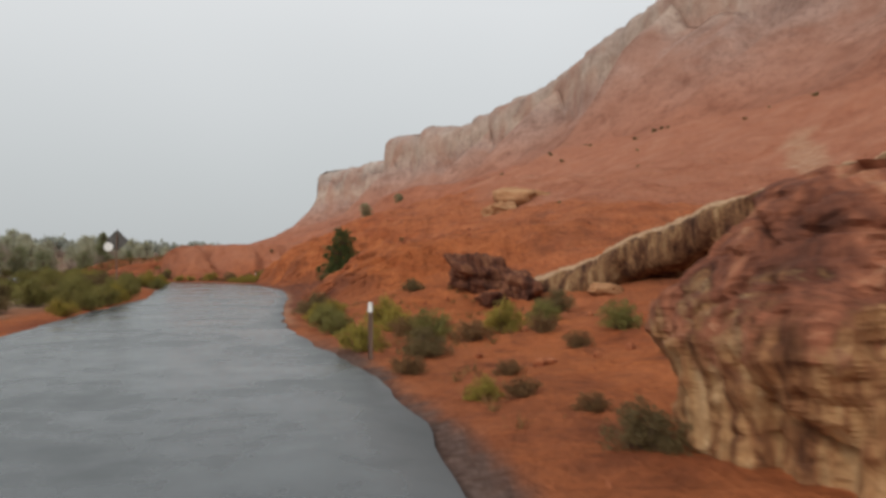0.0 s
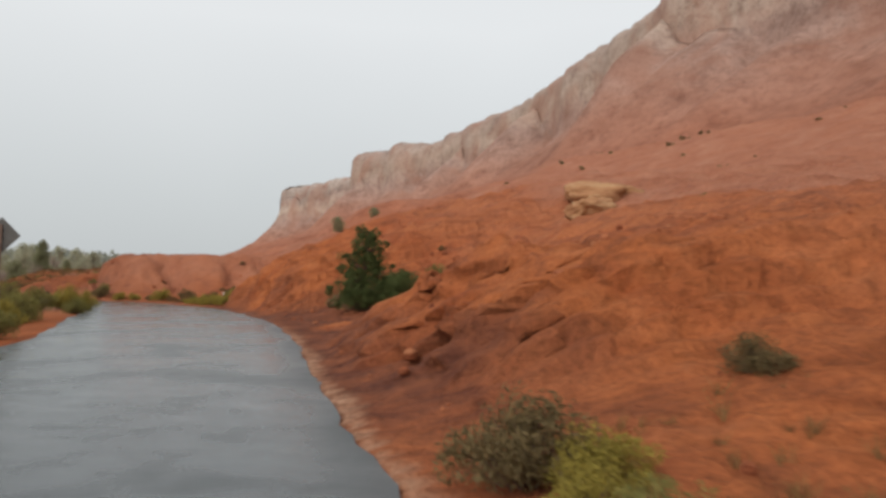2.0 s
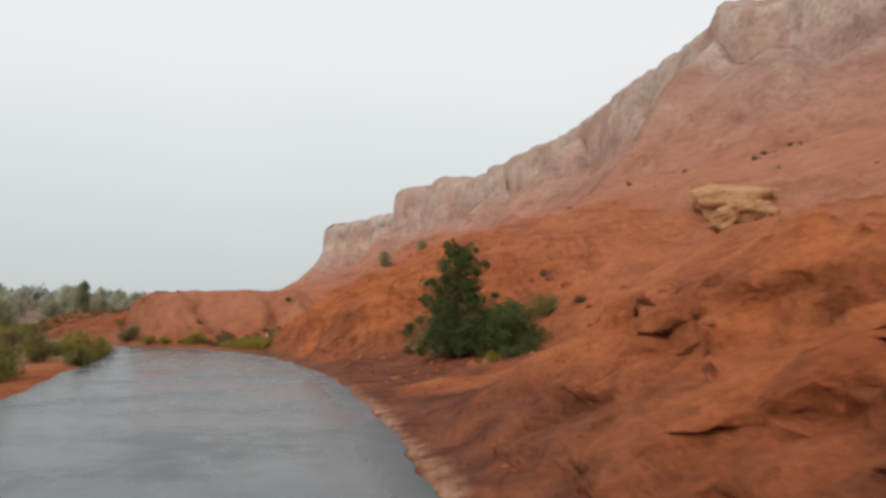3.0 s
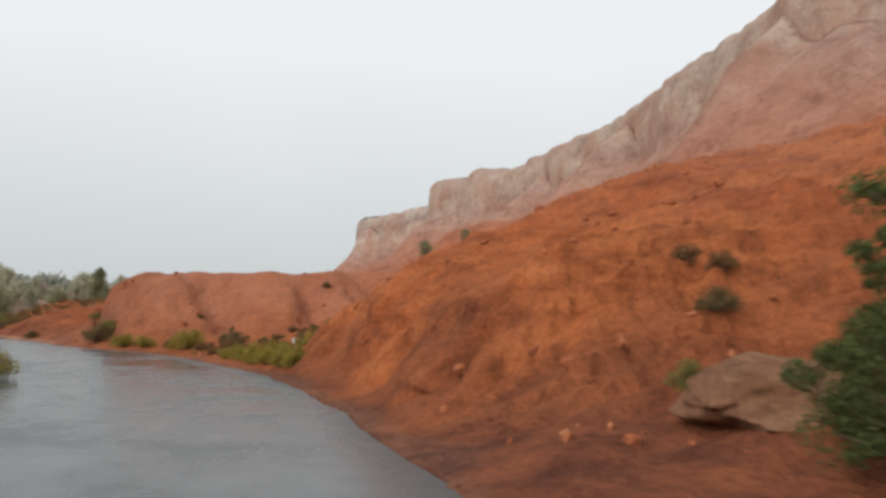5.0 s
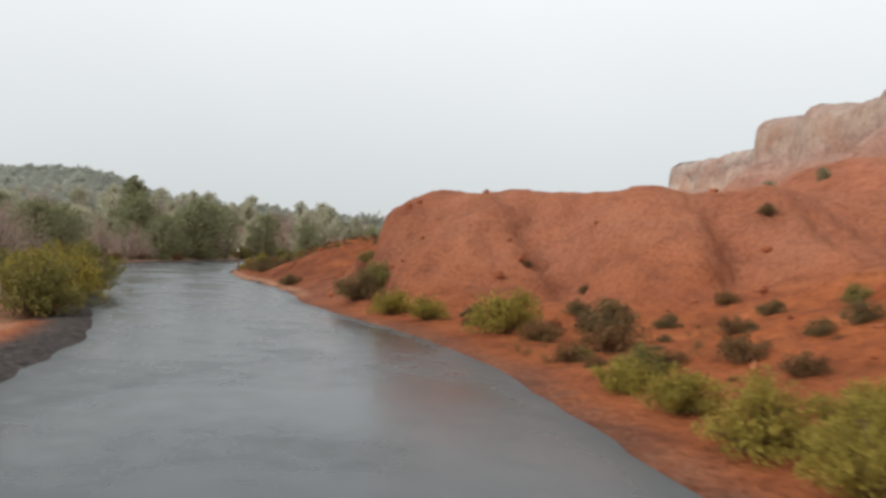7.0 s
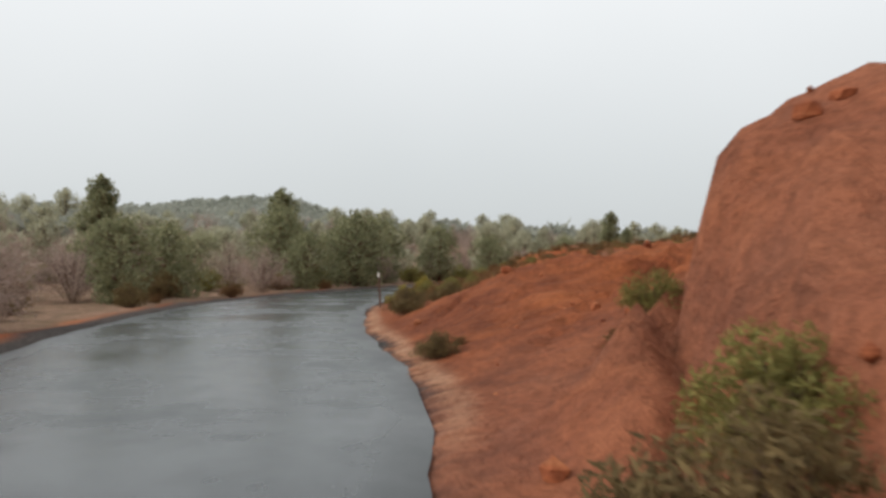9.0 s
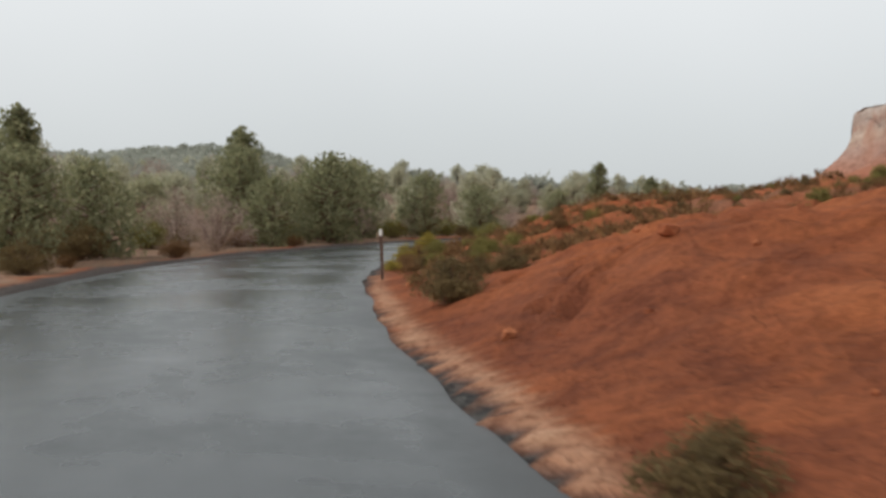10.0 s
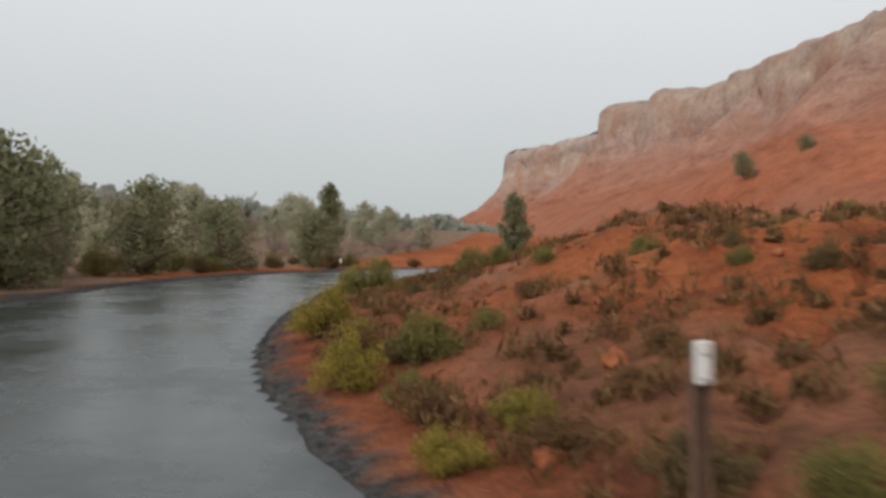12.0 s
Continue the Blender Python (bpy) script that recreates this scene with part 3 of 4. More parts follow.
zt = zt + gully * 2.2 * smooth(0, 30, dprof)[None, :] * smooth(110, 85, dprof)[None, :]
zt = zt + (3.0 * fbm(along / 46, along * 0 + 9.1, 4, 61) + 14 * smooth(560, 1000, rim_line[:, 1]) + 5 * smooth(500, 620, rim_line[:, 1]))[:, None] * smooth(15, -2, dprof)[None, :]
zt = zt + 1.6 * fbm(along[:, None] / 9 + 0 * D, D / 9, 4, 63) * smooth(110, 60, dprof)[None, :]
climb = np.clip(1.3 * fbm(along / 42, along * 0 + 5.5, 3, 65), 0, 1)
zt = zt + 21 * climb[:, None] * (smooth(60, 4, dprof) * (dprof > 0.5))[None, :]
# a tan spur at the foot of the talus
zt = zt + 9.5 * smooth(-62, -28, MX) * smooth(12, -22, MX) * np.exp(-((MY - 228) / 30) ** 2) * smooth(128, 104, dprof)[None, :]
mesa = tagged(new("mesa", grid_mesh("mesa", MX, MY, zt, m_mesa)), "hazy flat-topped sandstone mesa with red talus slopes", "mesa", kind="structure")

# ---- things ----


def part(name, bm, material, parent, label="", shade=False):
    me = bpy.data.meshes.new(name)
    bm.to_mesh(me)
    bm.free()
    me.materials.append(material)
    if shade:
        me.polygons.foreach_set("use_smooth", np.ones(len(me.polygons), bool))
    ob = new(name, me)
    ob.parent = parent
    if label:
        ob["label"] = label
    return ob


def ground_z(x, y):
    return float(land_height(np.array([x], float), np.array([y], float))[0])


def tube(bm, pts, radii, sides=6):
    rings = []
    for k, (p, r) in enumerate(zip(pts, radii)):
        a = Vector(pts[min(k + 1, len(pts) - 1)]) - Vector(pts[max(k - 1, 0)])
        q = a.to_track_quat("Z", "Y")
        rings.append([bm.verts.new(Vector(p) + q @ Vector((r * math.cos(t), r * math.sin(t), 0))) for t in [2 * math.pi * j / sides for j in range(sides)]])
    for a, b in zip(rings, rings[1:]):
        for j in range(sides):
            bm.faces.new((a[j], a[(j + 1) % sides], b[(j + 1) % sides], b[j]))
    bm.faces.new(rings[-1])


def leaves(bm, centre, radius, count, size, rng, flat=1.0, slim=0.42):
    """A clump of small leaf blades round a centre."""
    for _ in range(count):
        d = Vector((rng.gauss(0, 1), rng.gauss(0, 1), rng.gauss(0, 1) * flat))
        if d.length < 1e-6:
            continue
        d = d.normalized() * radius * (0.35 + 0.65 * rng.random() ** 0.5)
        p = Vector(centre) + Vector((d.x, d.y, d.z * flat))
        a = Vector((rng.gauss(0, 1), rng.gauss(0, 1), rng.gauss(0, 1) + 0.6)).normalized()
        b = a.cross(Vector((rng.gauss(0, 1), rng.gauss(0, 1), rng.gauss(0, 1)))).normalized()
        s = size * rng.uniform(0.6, 1.4)
        v = [bm.verts.new(p + q) for q in (b * s * slim, a * s, -b * s * slim, -a * s * 0.7)]
        bm.faces.new(v)


def juniper(height, width, seed, leaf, material, clumps, per, name="juniper_tree", shape=None, slim=0.42):
    """A conifer: shape gives the crown's half width at each height, as a share of its widest."""
    rng = random.Random(seed)
    tree = new(name)
    bm = bmesh.new()
    cr = bmesh.new()
    shape = shape or [(0, 0.7), (0.2, 1.0), (0.5, 0.85), (0.8, 0.5), (1, 0.15)]
    hs, ws = [q[0] for q in shape], [q[1] for q in shape]
    top = Vector((rng.uniform(-0.1, 0.1) * width, rng.uniform(-0.1, 0.1) * width, height * 0.93))
    trunk = [Vector((0, 0, -0.3)).lerp(top, k / 5) + Vector((rng.uniform(-1, 1), rng.uniform(-1, 1), 0)) * 0.03 * height * (k > 0) for k in range(6)]
    tube(bm, trunk, [height * 0.035 * (1 - k / 6.0) + 0.01 for k in range(6)], 7)
    for k in range(clumps):
        h = (k + rng.random()) / clumps
        reach = width * 0.5 * float(np.interp(h, hs, ws)) * rng.uniform(0.45, 1.05)
        ang = k * 2.4 + rng.uniform(-0.6, 0.6)
        base = Vector((0, 0, 0)).lerp(top, max(0.06, 0.95 * h - 0.05))
        tip = Vector((math.cos(ang) * reach * 0.85 + top.x * h, math.sin(ang) * reach * 0.85 + top.y * h, height * (0.06 + 0.88 * h)))
        mid = base.lerp(tip, 0.5) + Vector((0, 0, -0.02 * height))
        tube(bm, [base, mid, tip], [height * 0.012, height * 0.008, height * 0.004], 4)
        r = width * rng.uniform(0.09, 0.17)
        leaves(cr, tip, r, per, leaf, rng, 0.85, slim)
        leaves(cr, base.lerp(tip, 0.6), r * 0.9, per // 2, leaf, rng, 0.85, slim)
    leaves(cr, top, width * 0.09, per, leaf, rng, 1.4, slim)
    part("trunk", bm, m_bark, tree)
    part("crown", cr, material, tree)
    return tree


def shrub(width, height, seed, stems, per, leaf, material, name="shrub", slim=0.22):
    """A low bush: stems that fan out from one root, with fine narrow leaves along their upper half."""
    rng = random.Random(seed)
    thing = new(name)
    bm, cr = bmesh.new(), bmesh.new()
    root = bm.verts.new((0, 0, -0.15))
    for k in range(stems):
        ang, tilt = rng.uniform(0, 6.28), rng.random() ** 0.6
        tip = Vector((math.cos(ang) * width * 0.5 * tilt, math.sin(ang) * width * 0.5 * tilt, height * (1 - 0.5 * tilt * tilt) * rng.uniform(0.4, 1.15)))
        mid = tip * 0.55 + Vector((0, 0, height * 0.1))
        ring = [bm.verts.new(mid + Vector((0.012 * math.cos(t), 0.012 * math.sin(t), 0))) for t in (0, 2.1, 4.2)]
        end = bm.verts.new(tip)
        for j in range(3):
            bm.faces.new((root, ring[(j + 1) % 3], ring[j]))
            bm.faces.new((ring[j], ring[(j + 1) % 3], end))
        leaves(cr, tip, width * 0.11, per, leaf, rng, 0.9, slim)
        leaves(cr, mid.lerp(tip, 0.45), width * 0.12, per // 2, leaf, rng, 0.9, slim)
        leaves(cr, mid * 0.8, width * 0.12, per // 3, leaf, rng, 0.9, slim)
    part("stem", bm, m_bark, thing)
    part("foliage", cr, material, thing)
    return thing


def ledge(name, line, face, back, seed, material, label):
    """An outcropping bed of sandstone along a line of (x, y, top): a pale sloping top, a fluted face and an undercut foot."""
    pts = [Vector(p) for p in line]
    fine = []
    for a, b in zip(pts, pts[1:]):
        n_s = max(2, int((b - a).length / 0.12))
        fine += [a.lerp(b, k / n_s) for k in range(n_s)]
    fine.append(pts[-1])
    prof = [(-back, -0.1), (-back * 0.6, 0.02), (-back * 0.3, 0.04), (-0.25, 0.02), (0.0, 0.0), (0.10, -0.06), (0.14, -0.18), (0.10, -0.32), (0.05, -0.45),
            (0.04, -0.56), (-0.04, -0.64), (-0.32, -0.70), (-0.7, -0.74), (-0.95, -0.85), (-1.0, -1.3)]
    bm = bmesh.new()
    rows = []
    for i, p in enumerate(fine):
        t = fine[min(i + 1, len(fine) - 1)] - fine[max(i - 1, 0)]
        out = Vector((t.y, -t.x, 0)).normalized()
        end = min(1.0, i / 8, (len(fine) - 1 - i) / 8) ** 0.5
        row = []
        for o, dz in prof:
            q = Vector((i * 0.12 + seed * 5, o, dz * 2))
            flute = 0.42 * noise.noise(Vector((q.x * 0.9, seed, dz * 1.2))) + 0.16 * noise.noise(Vector((q.x * 3.1, seed, dz * 2.5))) + 0.07 * noise.noise(Vector((q.x * 8, seed, dz * 7)))
            flute = flute * (0.3 + (dz < -0.1)) * end
            lift = 0.16 * noise.noise(q * 0.8) + 0.08 * noise.noise(q * 2.1) + 0.05 * noise.noise(q * 5)
            h = face * (0.35 + 0.65 * end)
            row.append(bm.verts.new(p + out * (o * end + flute) + Vector((0, 0, dz * h if dz < 0 else dz)) + Vector((0, 0, lift))))
        rows.append(row)
    for a, b in zip(rows, rows[1:]):
        for j in range(len(prof) - 1):
            bm.faces.new((a[j], a[j + 1], b[j + 1], b[j]))
    for row in (rows[0], rows[-1]):
        bm.faces.new(row)
    bmesh.ops.recalc_face_normals(bm, faces=bm.faces)
    me = bpy.data.meshes.new(name)
    bm.to_mesh(me)
    bm.free()
    me.materials.append(material)
    me.polygons.foreach_set("use_smooth", np.ones(len(me.polygons), bool))
    return tagged(new(name, me), label, "rock")


def rock(name, size, seed, material, detail=4, beds=0.0, cut=0.5, label="", category="rock", group="", jag=1.0):
    """A broken sandstone block: a ball pushed out to flat faces, with bedding grooves."""
    rng = random.Random(seed)
    bm = bmesh.new()
    bmesh.ops.create_icosphere(bm, subdivisions=detail, radius=1.0)
    planes = [(Vector((rng.gauss(0, 1), rng.gauss(0, 1), rng.gauss(0, 0.7))).normalized(), rng.uniform(0.55, 0.9)) for _ in range(14)]
    off = Vector((seed * 3.1, seed * 1.7, seed * 0.9))
    for v in bm.verts:
        p = v.co.copy()
        for nrm, dist in planes:
            over = p.dot(nrm) - dist
            if over > 0:
                p -= nrm * over * (0.9 * cut + 0.1)
        p += p.normalized() * jag * (0.22 * noise.noise(p * 1.5 + off) + 0.13 * noise.noise(p * 3.3 + off) + 0.07 * noise.noise(p * 7 + off) + 0.03 * noise.noise(p * 15 + off))
        if beds:
            g = math.sin((p.z * size[2] + 0.25 * noise.noise(p * 2 + off)) * 6.28 / beds)
            q = Vector((p.x, p.y, 0))
            p -= q * (0.06 * max(0, g) ** 2)
        v.co = Vector((p.x * size[0], p.y * size[1], p.z * size[2]))
    me = bpy.data.meshes.new(name)
    bm.to_mesh(me)
    bm.free()
    me.materials.append(material)
    me.polygons.foreach_set("use_smooth", np.ones(len(me.polygons), bool))
    return tagged(new(name, me), label, category, group)


def stone_material(name, stops, streak=0.0, top=None):
    m, n, l, b = nodes_of(name, 0.9, 0.12)
    pos = n.new("ShaderNodeNewGeometry").outputs["Position"]
    mp = n.new("ShaderNodeMapping")
    mp.inputs["Scale"].default_value = (2.4, 2.4, 0.4) if streak else (0.5, 0.5, 2.2)
    l.new(pos, mp.inputs[0])
    bed = tex_noise(n, l, mp.outputs[0], 1.6, 6, 0.65, 0.15 if streak else 0.5)
    fine = tex_noise(n, l, pos, 11, 6, 0.7)
    col = ramp(n, l, bed, stops)
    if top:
        # paler stone colour where the surface faces up
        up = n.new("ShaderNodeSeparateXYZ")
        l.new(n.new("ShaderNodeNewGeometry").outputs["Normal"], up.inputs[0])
        upward = mathn(n, l, "MULTIPLY_ADD", fine, 0.5, up.outputs["Z"])
        col = mixc(n, l, ramp(n, l, upward, [(0.82, (0, 0, 0)), (1.0, (1, 1, 1))]), col, top)
    col = mixc(n, l, 0.7, col, ramp(n, l, fine, [(0.33, (0.5, 0.46, 0.44)), (0.6, (1.08, 1.06, 1.03))]), "MULTIPLY")
    l.new(col, b.inputs["Base Color"])
    bump(n, l, b, fine, 0.7, 0.04)
    bump(n, l, b, bed, 0.8, 0.12)
    return m


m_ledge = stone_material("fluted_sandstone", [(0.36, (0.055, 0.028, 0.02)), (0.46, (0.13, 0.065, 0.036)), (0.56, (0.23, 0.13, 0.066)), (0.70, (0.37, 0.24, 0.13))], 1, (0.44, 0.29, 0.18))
m_varnish = stone_material("varnished_sandstone", [(0.36, (0.05, 0.022, 0.016)), (0.48, (0.12, 0.048, 0.030)), (0.58, (0.20, 0.085, 0.048)), (0.72, (0.33, 0.17, 0.09))], 1)


def cliff_material():
    m, n, l, b = nodes_of("streaked_sandstone", 0.85, 0.15)
    pos = n.new("ShaderNodeNewGeometry").outputs["Position"]
    sep = n.new("ShaderNodeSeparateXYZ")
    l.new(pos, sep.inputs[0])
    mp = n.new("ShaderNodeMapping")
    mp.inputs["Scale"].default_value = (3.4, 3.4, 0.4)
    l.new(pos, mp.inputs[0])
    drip = tex_noise(n, l, mp.outputs[0], 1.3, 6, 0.65, 0.4)
    blot = tex_noise(n, l, pos, 1.5, 6, 0.7, 0.8)
    fine = tex_noise(n, l, pos, 10, 6, 0.7)
    fresh = ramp(n, l, drip, [(0.36, (0.09, 0.038, 0.02)), (0.44, (0.24, 0.11, 0.05)), (0.53, (0.38, 0.215, 0.10)), (0.68, (0.50, 0.35, 0.20))])
    varnish = ramp(n, l, blot, [(0.34, (0.05, 0.022, 0.016)), (0.46, (0.15, 0.055, 0.033)), (0.56, (0.28, 0.105, 0.058)), (0.7, (0.42, 0.24, 0.14))])
    line = mathn(n, l, "MULTIPLY_ADD", blot, 1.6, mathn(n, l, "MULTIPLY_ADD", sep.outputs["Z"], 0.55, -0.84))
    line = mathn(n, l, "MULTIPLY_ADD", drip, 0.5, line)
    col = mixc(n, l, ramp(n, l, line, [(0.66, (0, 0, 0)), (0.84, (1, 1, 1))]), fresh, varnish)
    col = mixc(n, l, 0.65, col, ramp(n, l, fine, [(0.33, (0.5, 0.46, 0.44)), (0.6, (1.1, 1.08, 1.05))]), "MULTIPLY")
    l.new(col, b.inputs["Base Color"])
    bump(n, l, b, fine, 0.6, 0.03)
    bump(n, l, b, blot, 0.8, 0.10)
    return m


m_boulder = cliff_material()
m_tan = stone_material("tan_sandstone", [(0.33, (0.27, 0.12, 0.06)), (0.5, (0.42, 0.22, 0.11)), (0.7, (0.50, 0.32, 0.18))])
m_slab = stone_material("brown_sandstone", [(0.33, (0.12, 0.055, 0.034)), (0.5, (0.21, 0.105, 0.06)), (0.7, (0.31, 0.18, 0.11))])
m_redrock = stone_material("red_sandstone", [(0.34, (0.15, 0.045, 0.025)), (0.5, (0.34, 0.11, 0.05)), (0.68, (0.46, 0.20, 0.10))])


def set_down(ob, x, y, sink=0.0, rx=0, ry=0, rz=0, scale=1.0):
    ob.matrix_basis = pose(x, y, ground_z(x, y) - sink, rx, ry, rz) @ Matrix.Scale(scale, 4)
    return ob


def cliff_block(name, rx, ry, height, seed, x0, y0):
    """A tall broken block: boxy plan, leaning crown, faces stepped in and out along joints."""
    off = Vector((seed * 3.7, seed * 1.3, seed * 2.1))
    prof = [(0, 1.0), (0.2, 0.95), (0.36, 0.95), (0.47, 1.0), (0.56, 0.98), (0.68, 0.88), (0.8, 0.76), (0.92, 0.6), (1.0, 0.4)]
    hs, ws = [p[0] for p in prof], [p[1] for p in prof]
    rings, seg = 72, 130
    bm = bmesh.new()
    rows = []
    for i in range(rings):
        h = i / (rings - 1)
        row = []
        for j in range(seg):
            t = 2 * math.pi * j / seg
            c, d = math.cos(t), math.sin(t)
            r = (abs(c) ** 3.2 + abs(d) ** 3.2) ** (-1 / 3.2) * float(np.interp(h, hs, ws))
            p = Vector((rx * c * r, ry * d * r, (height + 0.2) * h - 0.2))
            q = p + off
            way = Vector((c, d, 0.25 * h))
            dist, cells = noise.voronoi(Vector((q.x * 1.6, q.y * 1.6, q.z * 0.7)))
            step = 0.17 * noise.noise(cells[0] * 5.3) - 0.12 * max(0.0, 1 - (dist[1] - dist[0]) * 7)
            dist, cells = noise.voronoi(Vector((q.x * 4.6, q.y * 4.6, q.z * 1.1)))
            step += 0.06 * noise.noise(cells[0] * 7.1) - 0.035 * max(0.0, 1 - (dist[1] - dist[0]) * 6)
            step += 0.20 * noise.noise(q * 0.8) + 0.04 * noise.noise(q * 6) + 0.02 * noise.noise(q * 14)
            row.append(bm.verts.new(p + way * step))
        rows.append(row)
    for a, b in zip(rows, rows[1:]):
        for j in range(seg):
            bm.faces.new((a[j], a[(j + 1) % seg], b[(j + 1) % seg], b[j]))
    bm.faces.new(rows[-1])
    me = bpy.data.meshes.new(name)
    bm.to_mesh(me)
    bm.free()
    me.materials.append(m_boulder)
    ob = tagged(new(name, me), "tall cracked roadside sandstone boulder, dark red above and tan below", "rock")
    ob.matrix_basis = pose(x0, y0, ground_z(x0, y0) - 0.1, 0, 0, 8)
    return ob


# rocks
cliff_block("boulder", 1.95, 1.7, 2.1, 7, 3.85, 5.9)
set_down(rock("boulder", (1.0, 1.2, 0.8), 9, m_boulder, 5, 0.8, 0.8, "streaked sandstone block fallen against the slope", jag=1.4), 5.6, 9.4, -0.1, 5, 8, 50)
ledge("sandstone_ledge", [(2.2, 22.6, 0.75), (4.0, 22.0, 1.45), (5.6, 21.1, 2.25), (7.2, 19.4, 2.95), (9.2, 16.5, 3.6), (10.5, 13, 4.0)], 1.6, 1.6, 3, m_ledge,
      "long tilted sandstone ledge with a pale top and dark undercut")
set_down(rock("rock_block", (1.5, 0.9, 0.72), 12, m_varnish, 5, 0.45, 1.0, "dark varnished jagged sandstone block at the end of the ledge", jag=1.7), 1.25, 22.8, -0.22, 6, 15, 8)
set_down(rock("rock_block", (0.85, 0.7, 0.5), 13, m_varnish, 5, 0.35, 1.0, "dark varnished jagged sandstone block at the end of the ledge", jag=1.6), 2.3, 22.0, -0.05, 0, 20, -20)
set_down(rock("rock_block", (0.55, 0.45, 0.3), 15, m_varnish, 4, 0.3, 1.0, "small dark broken sandstone block below the ledge", jag=1.5), 1.5, 21.3, -0.02, 0, 6, 40)
set_down(rock("rock_slab", (0.6, 0.35, 0.22), 17, m_tan, 4, 0.3, 0.6, "pale sandstone slab lying below the ledge"), 4.4, 20.8, -0.08, 0, 6, 15)
set_down(rock("boulder", (1.2, 1.1, 0.8), 21, m_tan, 5, 0.5, 0.9, "rounded tan sandstone boulder high on the red slope", jag=1.2), 3.9, 49.7, -0.35)
set_down(rock("rock_outcrop", (2.0, 1.4, 1.0), 22, m_tan, 4, 0.5, 0.7, "pale tan sandstone outcrop on the crest of the slope"), 5.8, 54.5, -0.3)
set_down(rock("rock_slab", (0.95, 1.3, 0.42), 23, m_slab, 5, 0.3, 1.0, "blunt grey-brown sandstone slab below the juniper", jag=0.6), -6.15, 47.1, -0.08, 3, -10, 8)
set_down(rock("rock_slab", (0.8, 0.65, 0.34), 24, m_slab, 4, 0.3, 0.9, "flat grey-brown sandstone slab below the juniper"), -5.5, 46.2, -0.02, -5, 4, 70)

block_rng = random.Random(77)
blocks = [rock("rock_block", (0.5, 0.42, 0.34), 200 + k, m_redrock, 4, 0.3, 1.0, "red sandstone block weathering out of the bank", "rock", "bank blocks", jag=1.3) for k in range(6)]
n_blocks = 0
while n_blocks < 70:
    j = block_rng.randrange(len(right_line))
    y0 = right_line[j][1]
    if not (27 < y0 < 40 or 46.5 < y0 < 60):
        continue
    t_dir = right_line[j] - right_line[j - 1]
    t_dir = t_dir / np.linalg.norm(t_dir)
    u0 = 1.5 + 7 * block_rng.random() ** 1.3
    x, y = float(right_line[j][0] + t_dir[1] * u0), float(right_line[j][1] - t_dir[0] * u0)
    size = 0.16 + 0.34 * block_rng.random() ** 2
    if math.hypot(x + 5.5, y - 45.8) < 4 or u0 < 3.6 and y0 < 42:
        continue
    ob = blocks[n_blocks] if n_blocks < 6 else copy_thing(blocks[n_blocks % 6], pose(0, 0, 0))
    ob.matrix_basis = pose(x, y, ground_z(x, y) - 0.10 * size, block_rng.uniform(-25, 25), block_rng.uniform(-25, 25), block_rng.uniform(0, 360)) @ Matrix.Scale(size, 4)
    n_blocks += 1

# the roadside juniper


def lobed_juniper(seed, lobes, leaf, material):
    """A gnarled juniper: a bent trunk, and a limb to each tuft of foliage (side, height, radius), with tufts before and behind."""
    rng = random.Random(seed)
    thing = new("juniper_tree")
    bm, cr = bmesh.new(), bmesh.new()
    stem = [Vector((0.1, 0, -0.3)), Vector((0.02, 0.05, 0.5)), Vector((-0.08, 0, 1.2)), Vector((0.08, -0.04, 1.9)), Vector((0.12, 0, 2.6)), Vector((0.18, 0, 3.05))]
    tube(bm, stem, [0.16, 0.12, 0.095, 0.07, 0.045, 0.02], 9)
    part("trunk", bm, m_bark, thing)
    for side, high, r in lobes:
        for away, share in ((rng.uniform(-0.15, 0.15), 1.0), (-rng.uniform(0.3, 0.9), 0.55), (rng.uniform(0.3, 0.9), 0.55)):
            away *= max(0.3, 1.15 - 0.3 * high)
            c = Vector((side * share + rng.uniform(-0.1, 0.1), away, high + rng.uniform(-0.12, 0.12)))
            q = r * (1.0 if share == 1.0 else 0.85)
            k = min(4, max(0, int((high - 0.35) / 0.65)))
            root = stem[k].lerp(stem[k + 1], 0.6)
            limb = bmesh.new()
            tube(limb, [root, root.lerp(c, 0.5) + Vector((0, 0, -0.08)), c], [0.045, 0.028, 0.012], 5)
            part("limb", limb, m_bark, thing)
            leaves(cr, c, q, int(4200 * q * q), leaf, rng, 0.85, 0.24)
            for _ in range(5):
                d = Vector((rng.gauss(0, 1), rng.gauss(0, 1), rng.gauss(0.2, 0.6))).normalized()
                leaves(cr, c + d * q * 0.95, q * 0.32, int(1500 * q * q), leaf, rng, 0.8, 0.24)
    part("crown", cr, material, thing)
    return thing


tree = tagged(lobed_juniper(4, [(0.0, 3.05, 0.24), (0.4, 2.98, 0.2), (-0.1, 2.6, 0.38), (0.35, 2.7, 0.28), (0.75, 2.5, 0.26), (-0.68, 2.1, 0.24), (0.05, 1.95, 0.45), (0.5, 2.0, 0.34),
                                (-0.3, 1.35, 0.42), (0.45, 1.25, 0.42), (-0.85, 0.62, 0.42), (-0.2, 0.62, 0.5), (0.45, 0.65, 0.5), (-1.15, 0.34, 0.3), (0.9, 1.0, 0.36), (0.95, 0.5, 0.42), (-0.72, 1.05, 0.38), (-0.62, 1.6, 0.32), (0.72, 1.6, 0.34)], 0.036, m_juniper),
              "dark green juniper with a ragged crown on the bank", "tree", "roadside trees")
set_down(tree, -5.4, 44.9, 0.12, scale=0.98)
